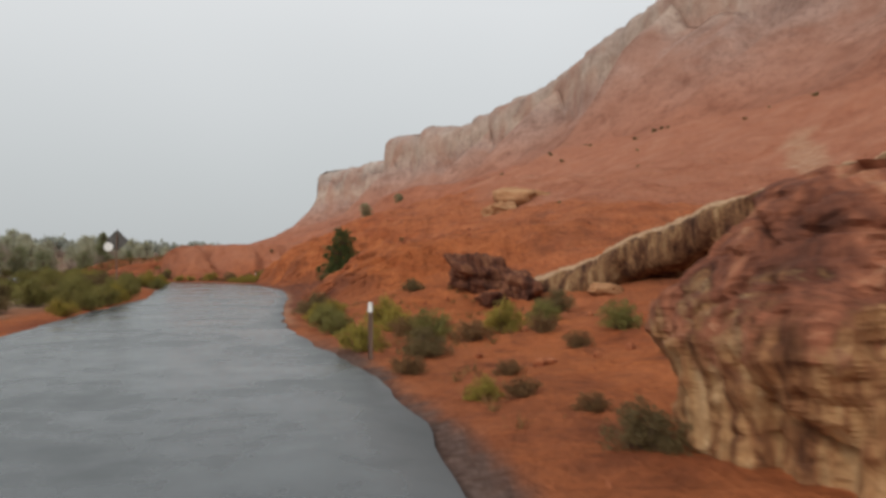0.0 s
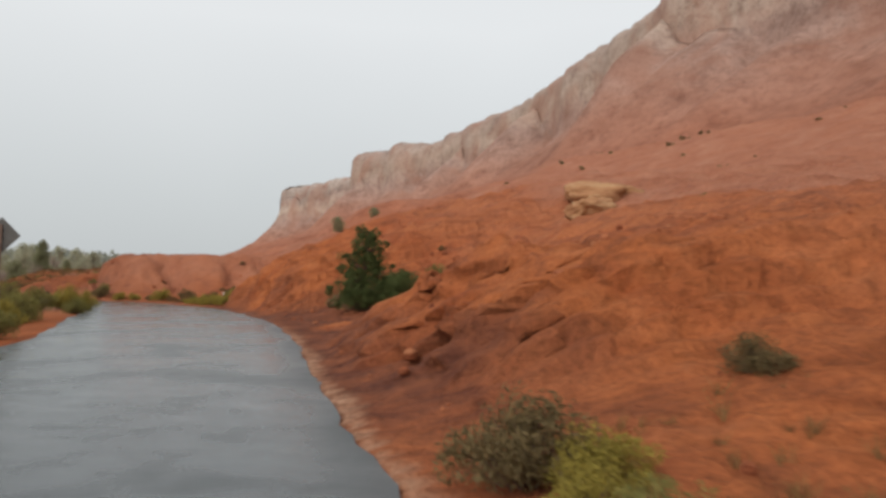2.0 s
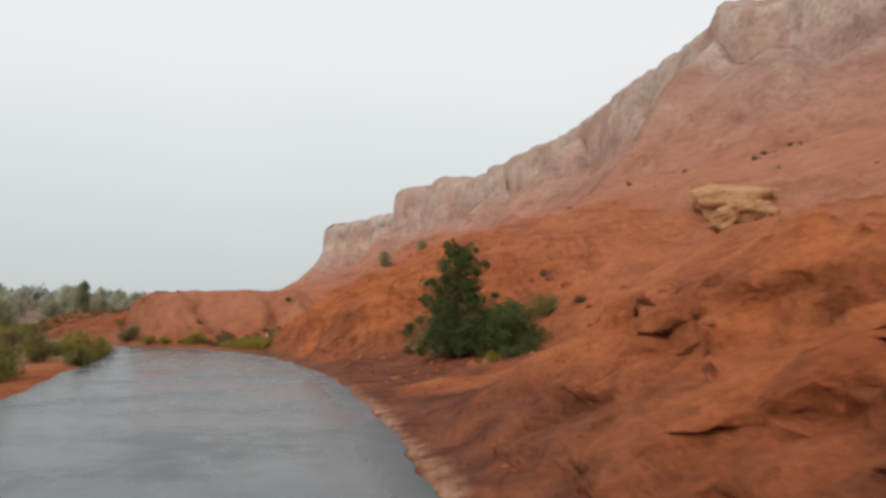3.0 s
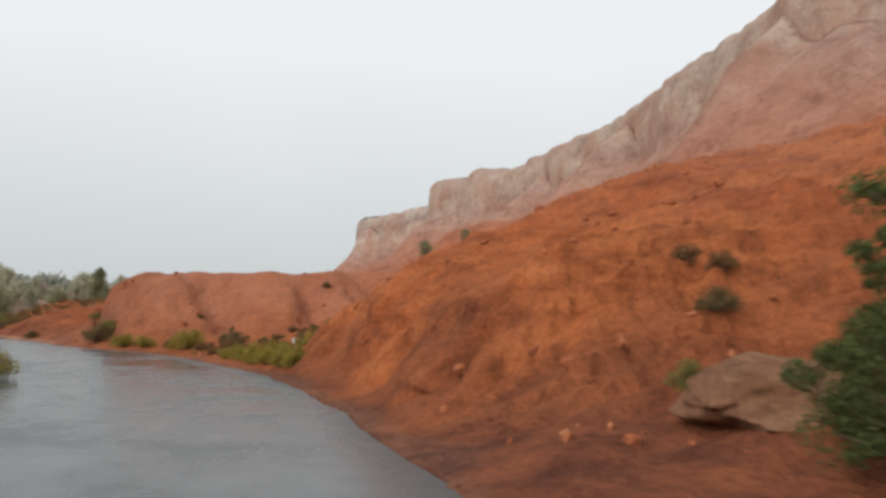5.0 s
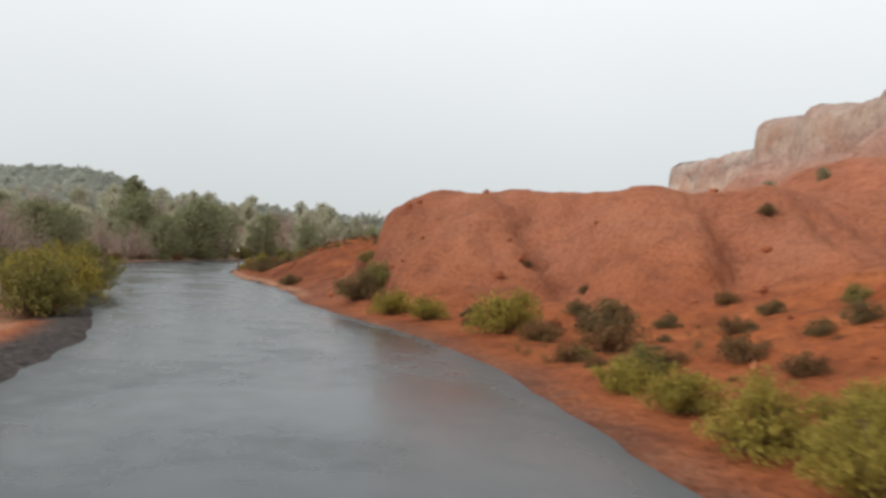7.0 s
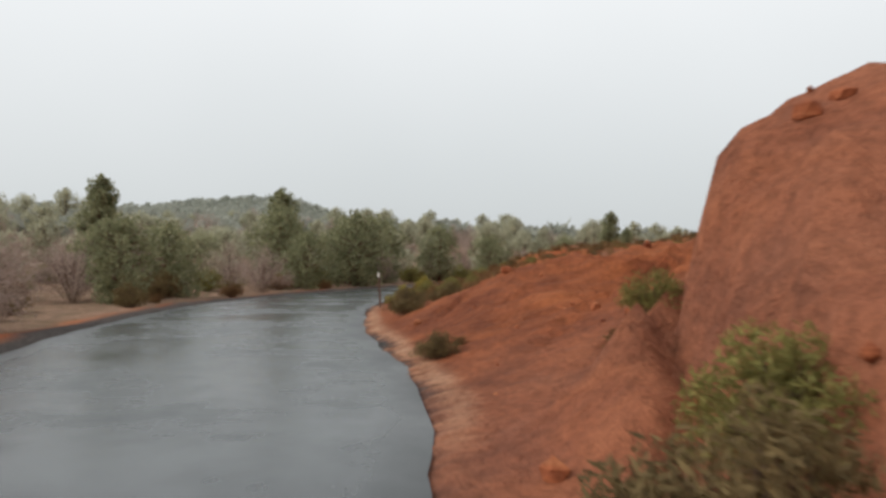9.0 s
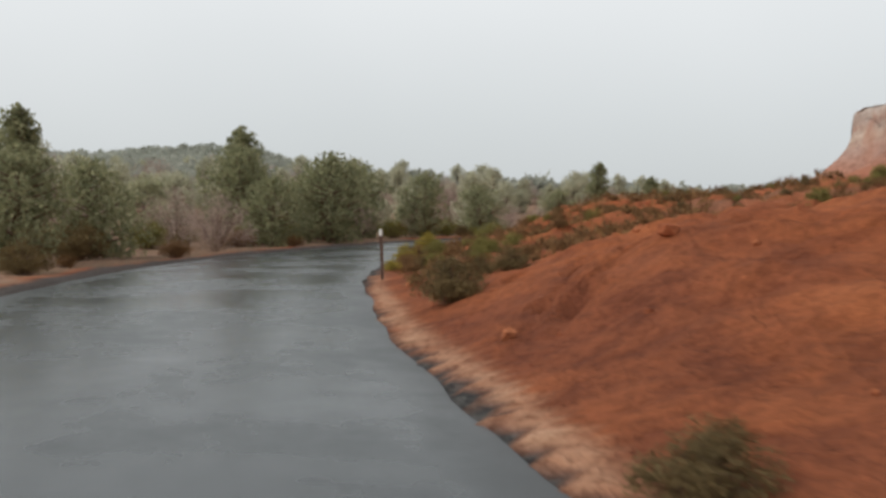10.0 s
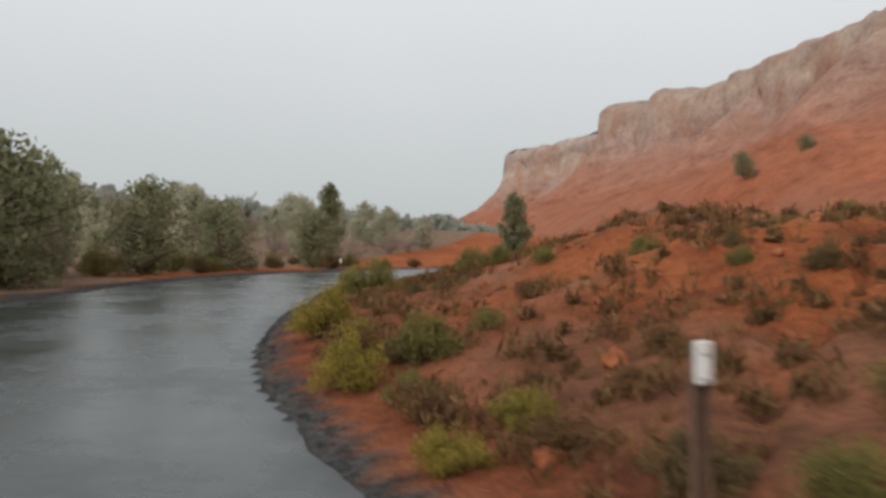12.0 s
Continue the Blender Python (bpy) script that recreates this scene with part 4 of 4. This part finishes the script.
low = tagged(juniper(1.3, 2.0, 6, 0.036, m_juniper, 38, 420, "juniper_shrub", slim=0.26, shape=[(0, 1.0), (0.4, 1.0), (0.8, 0.7), (1, 0.4)]), "low spreading juniper at the foot of the taller one", "shrub", "roadside trees")
set_down(low, -4.15, 44.3, 0.1, scale=1.05)

# woodland left of the road
rng = random.Random(11)
BROAD = [(0, 0.5), (0.2, 0.8), (0.5, 1.1), (0.75, 1.0), (1, 0.45)]
ROUND = [(0, 0.75), (0.2, 1.0), (0.55, 1.0), (0.8, 0.75), (1, 0.35)]
kinds = [tagged(juniper(3.4 + 0.35 * k, 3.9 - 0.1 * k, 30 + k, 0.13, m_wood if k < 2 else m_mist, 40, 50, shape=ROUND if k % 2 else BROAD), "round olive-green juniper in the wet woodland" if k < 2 else "grey-green juniper paled for haze in the wet woodland", "tree", "woodland trees") for k in range(4)]
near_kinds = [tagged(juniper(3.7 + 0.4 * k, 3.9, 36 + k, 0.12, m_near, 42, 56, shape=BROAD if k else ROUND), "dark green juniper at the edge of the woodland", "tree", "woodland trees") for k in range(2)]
pine = tagged(juniper(6.2, 3.4, 40, 0.12, m_near, 54, 90, "pine_tree", [(0, 0.4), (0.15, 0.9), (0.4, 1.0), (0.75, 0.65), (1, 0.2)]), "tall dark pinyon pine at the edge of the woodland", "tree", "woodland trees")
thickets = [tagged(shrub(2.6, 1.9, 100 + k, 60, 40, 0.07, m_twig, "bare_thicket", 0.12), "mauve-grey leafless thicket in the woodland", "shrub", "woodland thickets") for k in range(2)]
spots = []


def clear_spot(x, y, gap):
    if any((x - a) ** 2 + (y - b) ** 2 < gap * gap for a, b in spots):
        return False
    spots.append((x, y))
    return True


used = set()


def plant(kind, x, y, turn, scale, sink=0.08, z=None):
    """Sets the first of a kind down, and copies of it after that."""
    m = pose(x, y, (ground_z(x, y) if z is None else z) - sink, 0, 0, turn) @ Matrix.Scale(scale, 4)
    if kind.name in used:
        ob = copy_thing(kind, pose(0, 0, 0))
        ob.matrix_basis = m
        return ob
    used.add(kind.name)
    kind.matrix_basis = m
    return kind


plant(pine, -43.7, 72.4, 0, 1.05)
spots.append((-43.7, 72.4))
for k, (x, y, h) in enumerate([(-61.5, 109.5, 1.4), (-63, 121, 1.15), (-62.8, 129, 1.1), (-61, 139, 1.0), (-65, 113, 1.3), (-66.5, 118.5, 1.35), (-59.5, 103, 0.95), (-63.5, 104.5, 1.3), (-57, 92, 1.0), (-54.5, 87.5, 0.92)]):
    plant(near_kinds[k % 2], x, y, 57 * k, h)
    spots.append((x, y))
cx, cy = np.array([rng.uniform(-130, -18) for _ in range(2600)]), np.array([rng.uniform(48, 200) for _ in range(2600)])
cv, cz = -from_line(left_line, cx, cy)[0], land_height(cx, cy)
n_tree = 0
for x, y, v, z in zip(cx.tolist(), cy.tolist(), cv, cz):
    if n_tree >= 300 or v < 2.6 or (y < 66 and v < 12) or (y > 118 and x > -62) or vnoise(np.array(x * 0.09), np.array(y * 0.09), 3) < -0.35 or not clear_spot(x, y, 2.3):
        continue
    n_tree += 1
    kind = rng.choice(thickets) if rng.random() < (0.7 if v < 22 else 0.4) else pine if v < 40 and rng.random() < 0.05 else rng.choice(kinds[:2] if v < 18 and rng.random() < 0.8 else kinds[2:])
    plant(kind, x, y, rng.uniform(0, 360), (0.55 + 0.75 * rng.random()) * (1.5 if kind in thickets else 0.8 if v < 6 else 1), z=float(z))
# woods far off on the hill, too many to count
wr = np.random.RandomState(8)
fx, fy = wr.uniform(-460, -70, 7600), wr.uniform(60, 400, 7600)
keep = -from_line(left_line, fx, fy)[0] > 55
fx, fy = fx[keep], fy[keep]
fz = land_height(fx, fy)
n_l = 16
centre = np.repeat(np.stack([fx, fy, fz], 1), n_l, 0)
size = np.repeat(wr.uniform(0.7, 1.3, len(fx)), n_l)[:, None]
away = wr.normal(0, 1, centre.shape)
away /= np.linalg.norm(away, axis=1)[:, None]
mid = centre + size * (away * wr.uniform(0.4, 1, size.shape) * (1.7, 1.7, 1.3) + (0, 0, 1.4))
e1, e2 = wr.normal(0, 0.45, centre.shape) * size, wr.normal(0, 0.45, centre.shape) * size
quad = np.stack([mid - e1, mid + e2, mid + e1, mid - e2], 1).reshape(-1, 3)
me = bpy.data.meshes.new("far_woodland")
me.from_pydata(quad.tolist(), [], np.arange(len(quad)).reshape(-1, 4).tolist())
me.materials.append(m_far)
tagged(new("far_woodland", me), "juniper woods far off on the hill, leaf colour greyed for haze", "woodland", kind="stuff")
# single trees north of the road and on the talus
plant(pine, -44.9, 117.5, 40, 0.5)
for x, y, h in [(-19, 220, 1.05), (-9.8, 219, 0.9)]:
    k = np.argsort(((MX - x) ** 2 + (MY - y) ** 2).ravel())[:4]
    plant(near_kinds[0], x, y, 70 * h, h, 0.3, float(zt.ravel()[k].mean()))

# shrubs
bushes = {
    "sage": [tagged(shrub(1.3, 0.8, 60 + k, 60, 46, 0.042, m_sage, "sagebrush"), "grey-green sagebrush beside the road", "shrub", "roadside shrubs") for k in range(2)],
    "yellow": [tagged(shrub(1.3, 0.85, 70 + k, 64, 50, 0.042, m_yellow, "rabbitbrush"), "yellow-green rabbitbrush in bloom beside the road", "shrub", "roadside shrubs") for k in range(2)],
    "dry": [tagged(shrub(1.0, 0.55, 80 + k, 50, 30, 0.04, m_dry, "dry_shrub"), "brown half-dry shrub on red earth", "shrub", "roadside shrubs") for k in range(2)],
    "dark": [tagged(shrub(1.2, 0.7, 90 + k, 60, 42, 0.042, m_dark, "blackbrush"), "dark blackbrush clump on red earth", "shrub", "roadside shrubs") for k in range(2)],
}
SHRUBS = """sage -2.8 20.1 .56;sage -2.1 16.9 .64;yellow -0.9 17.0 .60;sage 2.2 16.4 .56;sage -.1 14.9 .72;yellow 1.3 15.3 .64;yellow -1.3 13.7 .64;dry .6 14.2 .8;dry -.6 15.6 .8;dry 1.9 14.4 .7;dry -.4 10.9 .6
dry .9 10.2 .45;yellow .5 8.7 .32;dry .9 8.6 .5;dark 1.6 6.2 .55;dry 1.5 7.8 .4;yellow -3.1 20.7 .48;sage -2.5 18.2 .72;yellow -1.2 18.4 .72;dark -3.3 21.8 .9;yellow -2.8 21.5 .56;dark -0.7 23.7 .6;dry -5.7 51.5 .55;dry -5.3 51.0 .5;dark -5.6 50.3 .5;sage -6.4 48.7 .45;sage -2.5 48.9 .8;dry -1.6 47.8 .5;yellow -4.6 42.7 .35;dry -3.2 45.6 .4;dark -2.2 51.5 .35;dry -15.8 70.2 .5;dark -15.3 74.4 .4
dark -0.2 12.6 .7;dry 2.2 12.5 .6;sage 3.2 14.0 .64;dry 3.4 11.2 .6;dark 2.8 18.8 .8
yellow -22.6 70.4 .75;yellow -21.3 69.6 .6;yellow -19.2 68.0 .95;dry -18.3 67.2 .75;dark -17.4 67.8 .8;dry -17.0 66.1 .8;dry -17.3 65.3 .5;sage -24.7 73.8 .9;dark -24.5 72.4 1.1;dry -20.2 69.2 .5;dark -20.6 70.4 .4
yellow -16.3 63.5 .5;yellow -15.6 62.6 .6;yellow -14.9 61.4 .65;yellow -14.2 60.4 .68;yellow -13.6 59.3 .62;yellow -13.1 58.5 .58;yellow -14.2 61.5 .6;sage -13.3 60.4 .55;yellow -12.8 59.5 .55;dry -16.0 64.6 .45;dry -16.9 64.9 .4;dry -14.6 63.4 .5;dry -13.4 62.6 .5;dry -12.3 61.4 .5;dry -15.4 66 .5
dark -14.0 65.2 .45;dry -12.6 64.4 .5;sage -12.8 66.6 .4;dark -16.6 68.8 .4;dry -11.6 60.4 .5;sage -13.9 67.4 .35;dry -15.2 64.4 .6;dry -13.6 63.8 .55;dark -15.0 68.4 .4;dry -17.6 70.2 .35;dark -19 73 .35;dry -20.6 73.6 .35
dry -26.8 76.3 .4;dark -30.8 78.6 .62;dry -30.9 79.3 .4;sage -26.6 76.6 .5;yellow -25.3 79.2 1.0;dark -25.6 78.3 .9;dark -36.2 84.5 1.0;dark -36.4 86.6 .6;sage -40.6 90.4 .45;dry -40 89.6 .5;dark -39.2 88.9 .5;sage -39.9 91.4 .5;dry -38.4 88.3 .5;yellow -42.3 92.2 .45;dark -37.6 87.6 .5;dry -37.2 88.8 .5;yellow -47.4 104.2 .8;sage -46.6 103.0 1.0
sage -39 90.3 .45;yellow -44.2 94.0 .6;yellow -45.5 97.0 .85;yellow -44.9 96.2 .5;dry -44.6 95.2 .8;sage -43.6 94.8 .6;dry -43.1 92.6 .7;yellow -42.7 91.5 .4;dry -42.0 91.6 .6;dry -41.2 90.4 .55;sage -43.4 93.3 .4;sage -38.6 89.2 .4;dry -39.5 93.5 .4;dark -24.3 86.6 .3;dry -20.6 86.2 .3;dark -15.8 86 .35;dry -18 87.5 .3;dry -38.2 92.2 .5;dry -41.2 93.7 .5
sage -17.6 50.5 .8;yellow -19.8 55.2 1.2;yellow -19.4 56.3 .9;sage -21 57.5 1.0;sage -12.6 30.5 .9;yellow -13.3 33.2 .9;sage -14.2 36.4 1.1;sage -15.5 38.4 1.1;yellow -16.5 42 .9;sage -17.2 44.5 1.2;sage -12 27.5 .8;yellow -11.4 24.5 .7
sage -14.5 32.5 1.2;sage -16 35 1.3;sage -18 40 1.4;sage -18.5 46.5 1.3;yellow -29.4 67.8 1.6;sage -27.6 65.8 1.4;sage -31.5 70.4 1.5;yellow -30.6 68.2 1.5;sage -33.5 69.0 1.7;sage -29.5 65.2 1.5;dark -55.8 90.6 1.7;dry -52.6 88.2 .8"""
for row in SHRUBS.replace("\n", ";").split(";"):
    kind, x, y, size = row.split()
    x, y, size = float(x), float(y), float(size)
    plant(rng.choice(bushes[kind]), x, y, rng.uniform(0, 360), size * rng.uniform(0.92, 1.08))
# loose scatter over the slopes
tx, ty = np.array([rng.uniform(-50, 8) for _ in range(9000)]), np.array([rng.uniform(58, 118) for _ in range(9000)])
tu, ts = from_line(right_line, tx, ty)
n_sc = 0
for x, y, u, s_ in zip(tx, ty, tu, ts):
    on_flat = 1.2 < u < 16 and (s_ > 87 or (62 < s_ < 69 and u < 3.5))
    if on_flat and n_sc < 500 and clear_spot(x, y, 0.42):
        plant(rng.choice(bushes[rng.choice(["dry", "dry", "dark", "dark", "sage"])]), float(x), float(y), rng.uniform(0, 360), 0.15 + 0.42 * rng.random() ** 2.2)
        n_sc += 1
tx, ty = np.array([rng.uniform(-75, -10) for _ in range(700)]), np.array([rng.uniform(20, 150) for _ in range(700)])
tv = -from_line(left_line, tx, ty)[0]
n_sc = 0
for x, y, v in zip(tx, ty, tv):
    if 1.5 < v < 22 and n_sc < 130 and clear_spot(x, y, 1.3):
        plant(rng.choice(bushes[rng.choice(["sage", "sage", "dark", "dry"])]), float(x), float(y), rng.uniform(0, 360), rng.uniform(0.8, 1.7))
        n_sc += 1


# tufts of dry grass on the slopes and verges, past counting
gr = np.random.RandomState(33)
hx, hy = gr.uniform(-52, 4, 60000), gr.uniform(5, 116, 60000)
hu, hs = from_line(right_line, hx, hy)
patchy = vnoise(hx * 0.35, hy * 0.35, 15) + 0.6 * vnoise(hx * 1.1, hy * 1.1, 16)
keep = (hu > 0.7) & (patchy > -0.25) & (((hs > 84) & (hu < 16)) | ((hs > 60) & (hs < 69) & (hu < 4) & (patchy > 0)) | ((hs < 23) & (hu < 6) & (patchy > 0.35)))
hx, hy = hx[keep][:13000], hy[keep][:13000]
hz = land_height(hx, hy)
n_b = 14
foot = np.repeat(np.stack([hx, hy, hz - 0.02], 1), n_b, 0)
tall = np.repeat(0.06 + 0.18 * gr.rand(len(hx)) ** 1.8, n_b)[:, None]
ang = gr.uniform(0, 6.283, len(foot))
side = np.stack([np.cos(ang), np.sin(ang), 0 * ang], 1)
foot = foot + np.stack([np.sin(ang), np.cos(ang * 1.7), 0 * ang], 1) * tall * gr.uniform(0, 0.45, tall.shape)
lean = gr.normal(0, 0.45, foot.shape) * (1, 1, 0) + (0, 0, 1)
blade = np.stack([foot - side * tall * 0.045, foot + side * tall * 0.045, foot + lean * tall * gr.uniform(0.6, 1.1, tall.shape)], 1).reshape(-1, 3)
me = bpy.data.meshes.new("dry_grass")
me.from_pydata(blade.tolist(), [], np.arange(len(blade)).reshape(-1, 3).tolist())
me.materials.append(m_grass)
tagged(new("dry_grass", me), "tufts of dry tan and olive grass on red earth", "grass", kind="stuff")

# low brown brush between the shrubs on the last slope, past counting
lr = np.random.RandomState(47)
lx0, ly0 = lr.uniform(-50, -10, 9000), lr.uniform(84, 112, 9000)
lu, ls = from_line(right_line, lx0, ly0)
keep = (lu > 0.9) & (lu < 18) & (ls > 85) & (vnoise(lx0 * 0.5, ly0 * 0.5, 25) + 0.5 * vnoise(lx0 * 1.4, ly0 * 1.4, 26) > -0.2)
lx0, ly0 = lx0[keep][:1000], ly0[keep][:1000]
n_t = 44
centre = np.repeat(np.stack([lx0, ly0, land_height(lx0, ly0)], 1), n_t, 0)
size = np.repeat(0.10 + 0.20 * lr.rand(len(lx0)) ** 1.8, n_t)[:, None]
away = lr.normal(0, 1, centre.shape)
away /= np.linalg.norm(away, axis=1)[:, None]
mid = centre + size * (away * lr.uniform(0.3, 1, size.shape) * (1, 1, 0.75) + (0, 0, 0.55))
e1, e2 = lr.normal(0, 0.035, centre.shape), lr.normal(0, 0.012, centre.shape)
e1[:, 2] = np.abs(e1[:, 2]) * 1.6
quad = np.stack([mid - e1, mid + e2, mid + e1, mid - e2], 1).reshape(-1, 3)
me = bpy.data.meshes.new("low_brush")
me.from_pydata(quad.tolist(), [], np.arange(len(quad)).reshape(-1, 4).tolist())
me.materials.append(m_dry)
tagged(new("low_brush", me), "low brown half-dry brush on the red slope", "brush", kind="stuff")

# low brush dotted over the talus, too small to count
br = np.random.RandomState(21)
bx, by = br.uniform(-60, 120, 6000), br.uniform(20, 420, 6000)
bu, b_rim = from_line(right_line, bx, by)[0], -from_line(rim_line, bx, by)[0]
keep = (bu > 14) & (b_rim > 88) & (vnoise(bx * 0.05, by * 0.05, 5) > -0.15)
bx, by = bx[keep][:160], by[keep][:160]
bz = land_height(bx, by)
centre = np.repeat(np.stack([bx, by, bz], 1), 14, 0)
size = np.repeat(0.16 + 0.34 * br.rand(len(bx)) ** 2.5, 14)[:, None]
away = br.normal(0, 1, centre.shape)
away /= np.linalg.norm(away, axis=1)[:, None]
mid = centre + size * (away * br.uniform(0.4, 1, size.shape) * (1, 1, 0.6) + (0, 0, 0.45))
e1, e2 = br.normal(0, 0.3, centre.shape) * size, br.normal(0, 0.3, centre.shape) * size
quad = np.stack([mid - e1, mid + e2, mid + e1, mid - e2], 1).reshape(-1, 3)
me = bpy.data.meshes.new("talus_brush")
me.from_pydata(quad.tolist(), [], np.arange(len(quad)).reshape(-1, 4).tolist())
me.materials.append(m_dark)
tagged(new("talus_brush", me), "low dark brush dotted over the red talus", "brush", kind="stuff")


# ---- posts and sign ----
def paint_material(name, colour, rough=0.5, metal=0.0):
    m, n, l, b = nodes_of(name, rough, 0.5)
    b.inputs["Metallic"].default_value = metal
    pos = n.new("ShaderNodeNewGeometry").outputs["Position"]
    f1 = tex_noise(n, l, pos, 14, 5, 0.7)
    l.new(mixc(n, l, 0.8, colour, ramp(n, l, f1, [(0.35, (0.6, 0.55, 0.5)), (0.6, (1.05, 1.05, 1.05))]), "MULTIPLY"), b.inputs["Base Color"])
    return m


m_post = paint_material("rusty_post", (0.17, 0.10, 0.07), 0.6)
m_white = paint_material("reflector_white", (0.82, 0.82, 0.80), 0.35)
m_alu = paint_material("weathered_sign_back", (0.10, 0.095, 0.09), 0.55, 0.3)


def box(bm, x0, x1, y0, y1, z0, z1, bevel=0.0):
    r = bmesh.ops.create_cube(bm, size=1.0)
    for v in r["verts"]:
        v.co = Vector((x0 + (v.co.x + 0.5) * (x1 - x0), y0 + (v.co.y + 0.5) * (y1 - y0), z0 + (v.co.z + 0.5) * (z1 - z0)))
    if bevel:
        bmesh.ops.bevel(bm, geom=list({e for v in r["verts"] for e in v.link_edges}), offset=bevel, segments=1, affect="EDGES")


def delineator(height=1.05):
    thing = new("delineator_post")
    bm = bmesh.new()
    box(bm, -0.035, 0.035, -0.004, 0.004, -0.3, height)
    box(bm, -0.035, -0.027, -0.03, 0.0, -0.3, height)
    box(bm, 0.027, 0.035, -0.03, 0.0, -0.3, height)
    part("post", bm, m_post, thing)
    bm = bmesh.new()
    box(bm, -0.034, 0.034, -0.052, -0.034, height - 0.14, height + 0.02, 0.006)
    plate = part("reflector", bm, m_white, thing, "white reflector plate")
    for dz in (0.03, 0.12):
        bm = bmesh.new()
        bmesh.ops.create_cone(bm, cap_ends=True, segments=6, radius1=0.007, radius2=0.007, depth=0.008,
                              matrix=Matrix.Translation((0, -0.055, height - dz)) @ Matrix.Rotation(radians(90), 4, "X"))
        part("bolt", bm, m_post, plate)
    return tagged(thing, "rusty brown roadside post with a white reflector", "post", "delineator posts")


first = delineator()
for k, (x, y, top, turn, lean) in enumerate([(-1.05, 12.5, 0.90, -5, 1), (-13.7, 60.85, 0.78, 18, -1), (-41.4, 89.38, 1.22, 25, -2), (-51.2, 115, 1.1, 15, 0), (-21.9, 60.6, 0.95, 200, 1)]):
    ob = first if k == 0 else copy_thing(first, pose(0, 0, 0))
    ob.matrix_basis = pose(x, y, top - 1.07, 0, lean, turn)

sign = tagged(new("road_sign"), "dark back of a diamond road sign on a steel post", "sign")
bm = bmesh.new()
box(bm, -0.03, 0.03, -0.03, 0.03, -0.8, 3.1, 0.004)
part("post", bm, m_post, sign)
bm = bmesh.new()
box(bm, -0.42, 0.42, 0.034, 0.040, -0.42, 0.42)
bmesh.ops.rotate(bm, verts=bm.verts, cent=(0, 0, 0), matrix=Matrix.Rotation(radians(45), 3, "Y"))
bmesh.ops.translate(bm, verts=bm.verts, vec=(0, 0, 2.75))
panel = part("panel", bm, m_alu, sign, "weathered metal panel")
for dz in (2.5, 3.0):
    bm = bmesh.new()
    box(bm, -0.22, 0.22, 0.018, 0.034, dz - 0.03, dz + 0.03)
    part("bracket", bm, m_alu, panel)
bm = bmesh.new()
bmesh.ops.create_cone(bm, cap_ends=True, segments=24, radius1=0.24, radius2=0.24, depth=0.01, matrix=Matrix.Translation((-0.42, -0.04, 2.42)) @ Matrix.Rotation(radians(90), 4, "X"))
disc = part("disc", bm, m_white, sign, "white disc")
bm = bmesh.new()
box(bm, -0.5, 0.03, -0.035, -0.031, 2.40, 2.44)
part("bracket", bm, m_alu, disc)
sign.matrix_basis = pose(-17.0, 42.6, 0.1, 0, 1, 5)

# ---- loose stones ----
srng = np.random.RandomState(5)
ball = bmesh.new()
bmesh.ops.create_icosphere(ball, subdivisions=1, radius=1.0)
bv = np.array([v.co[:] for v in ball.verts])
bf = [[v.index for v in fc.verts] for fc in ball.faces]
ball.free()
sx, sy = srng.uniform(-48, 9, 9000), srng.uniform(2, 112, 9000)
su, ss = from_line(right_line, sx, sy)
keep = (su > 0.7) & (su < 9) & (srng.rand(9000) < np.where((ss > 26) & (ss < 60), 1.0, 0.45))
sx, sy = sx[keep][:1500], sy[keep][:1500]
sz = land_height(sx, sy)
vs, fs = [], []
for x, y, z in zip(sx, sy, sz):
    r = 0.02 + 0.10 * srng.rand() ** 4
    fs += [[i + len(vs) for i in q] for q in bf]
    vs += (bv * (1 + 0.35 * srng.uniform(-1, 1, bv.shape)) * r * srng.uniform(0.7, 1.3, 3) + (x, y, z + r * 0.3)).tolist()
me = bpy.data.meshes.new("stones")
me.from_pydata(vs, [], fs)
me.materials.append(m_redrock)
tagged(new("stones", me), "loose red sandstone stones on the banks", "stones", kind="stuff")
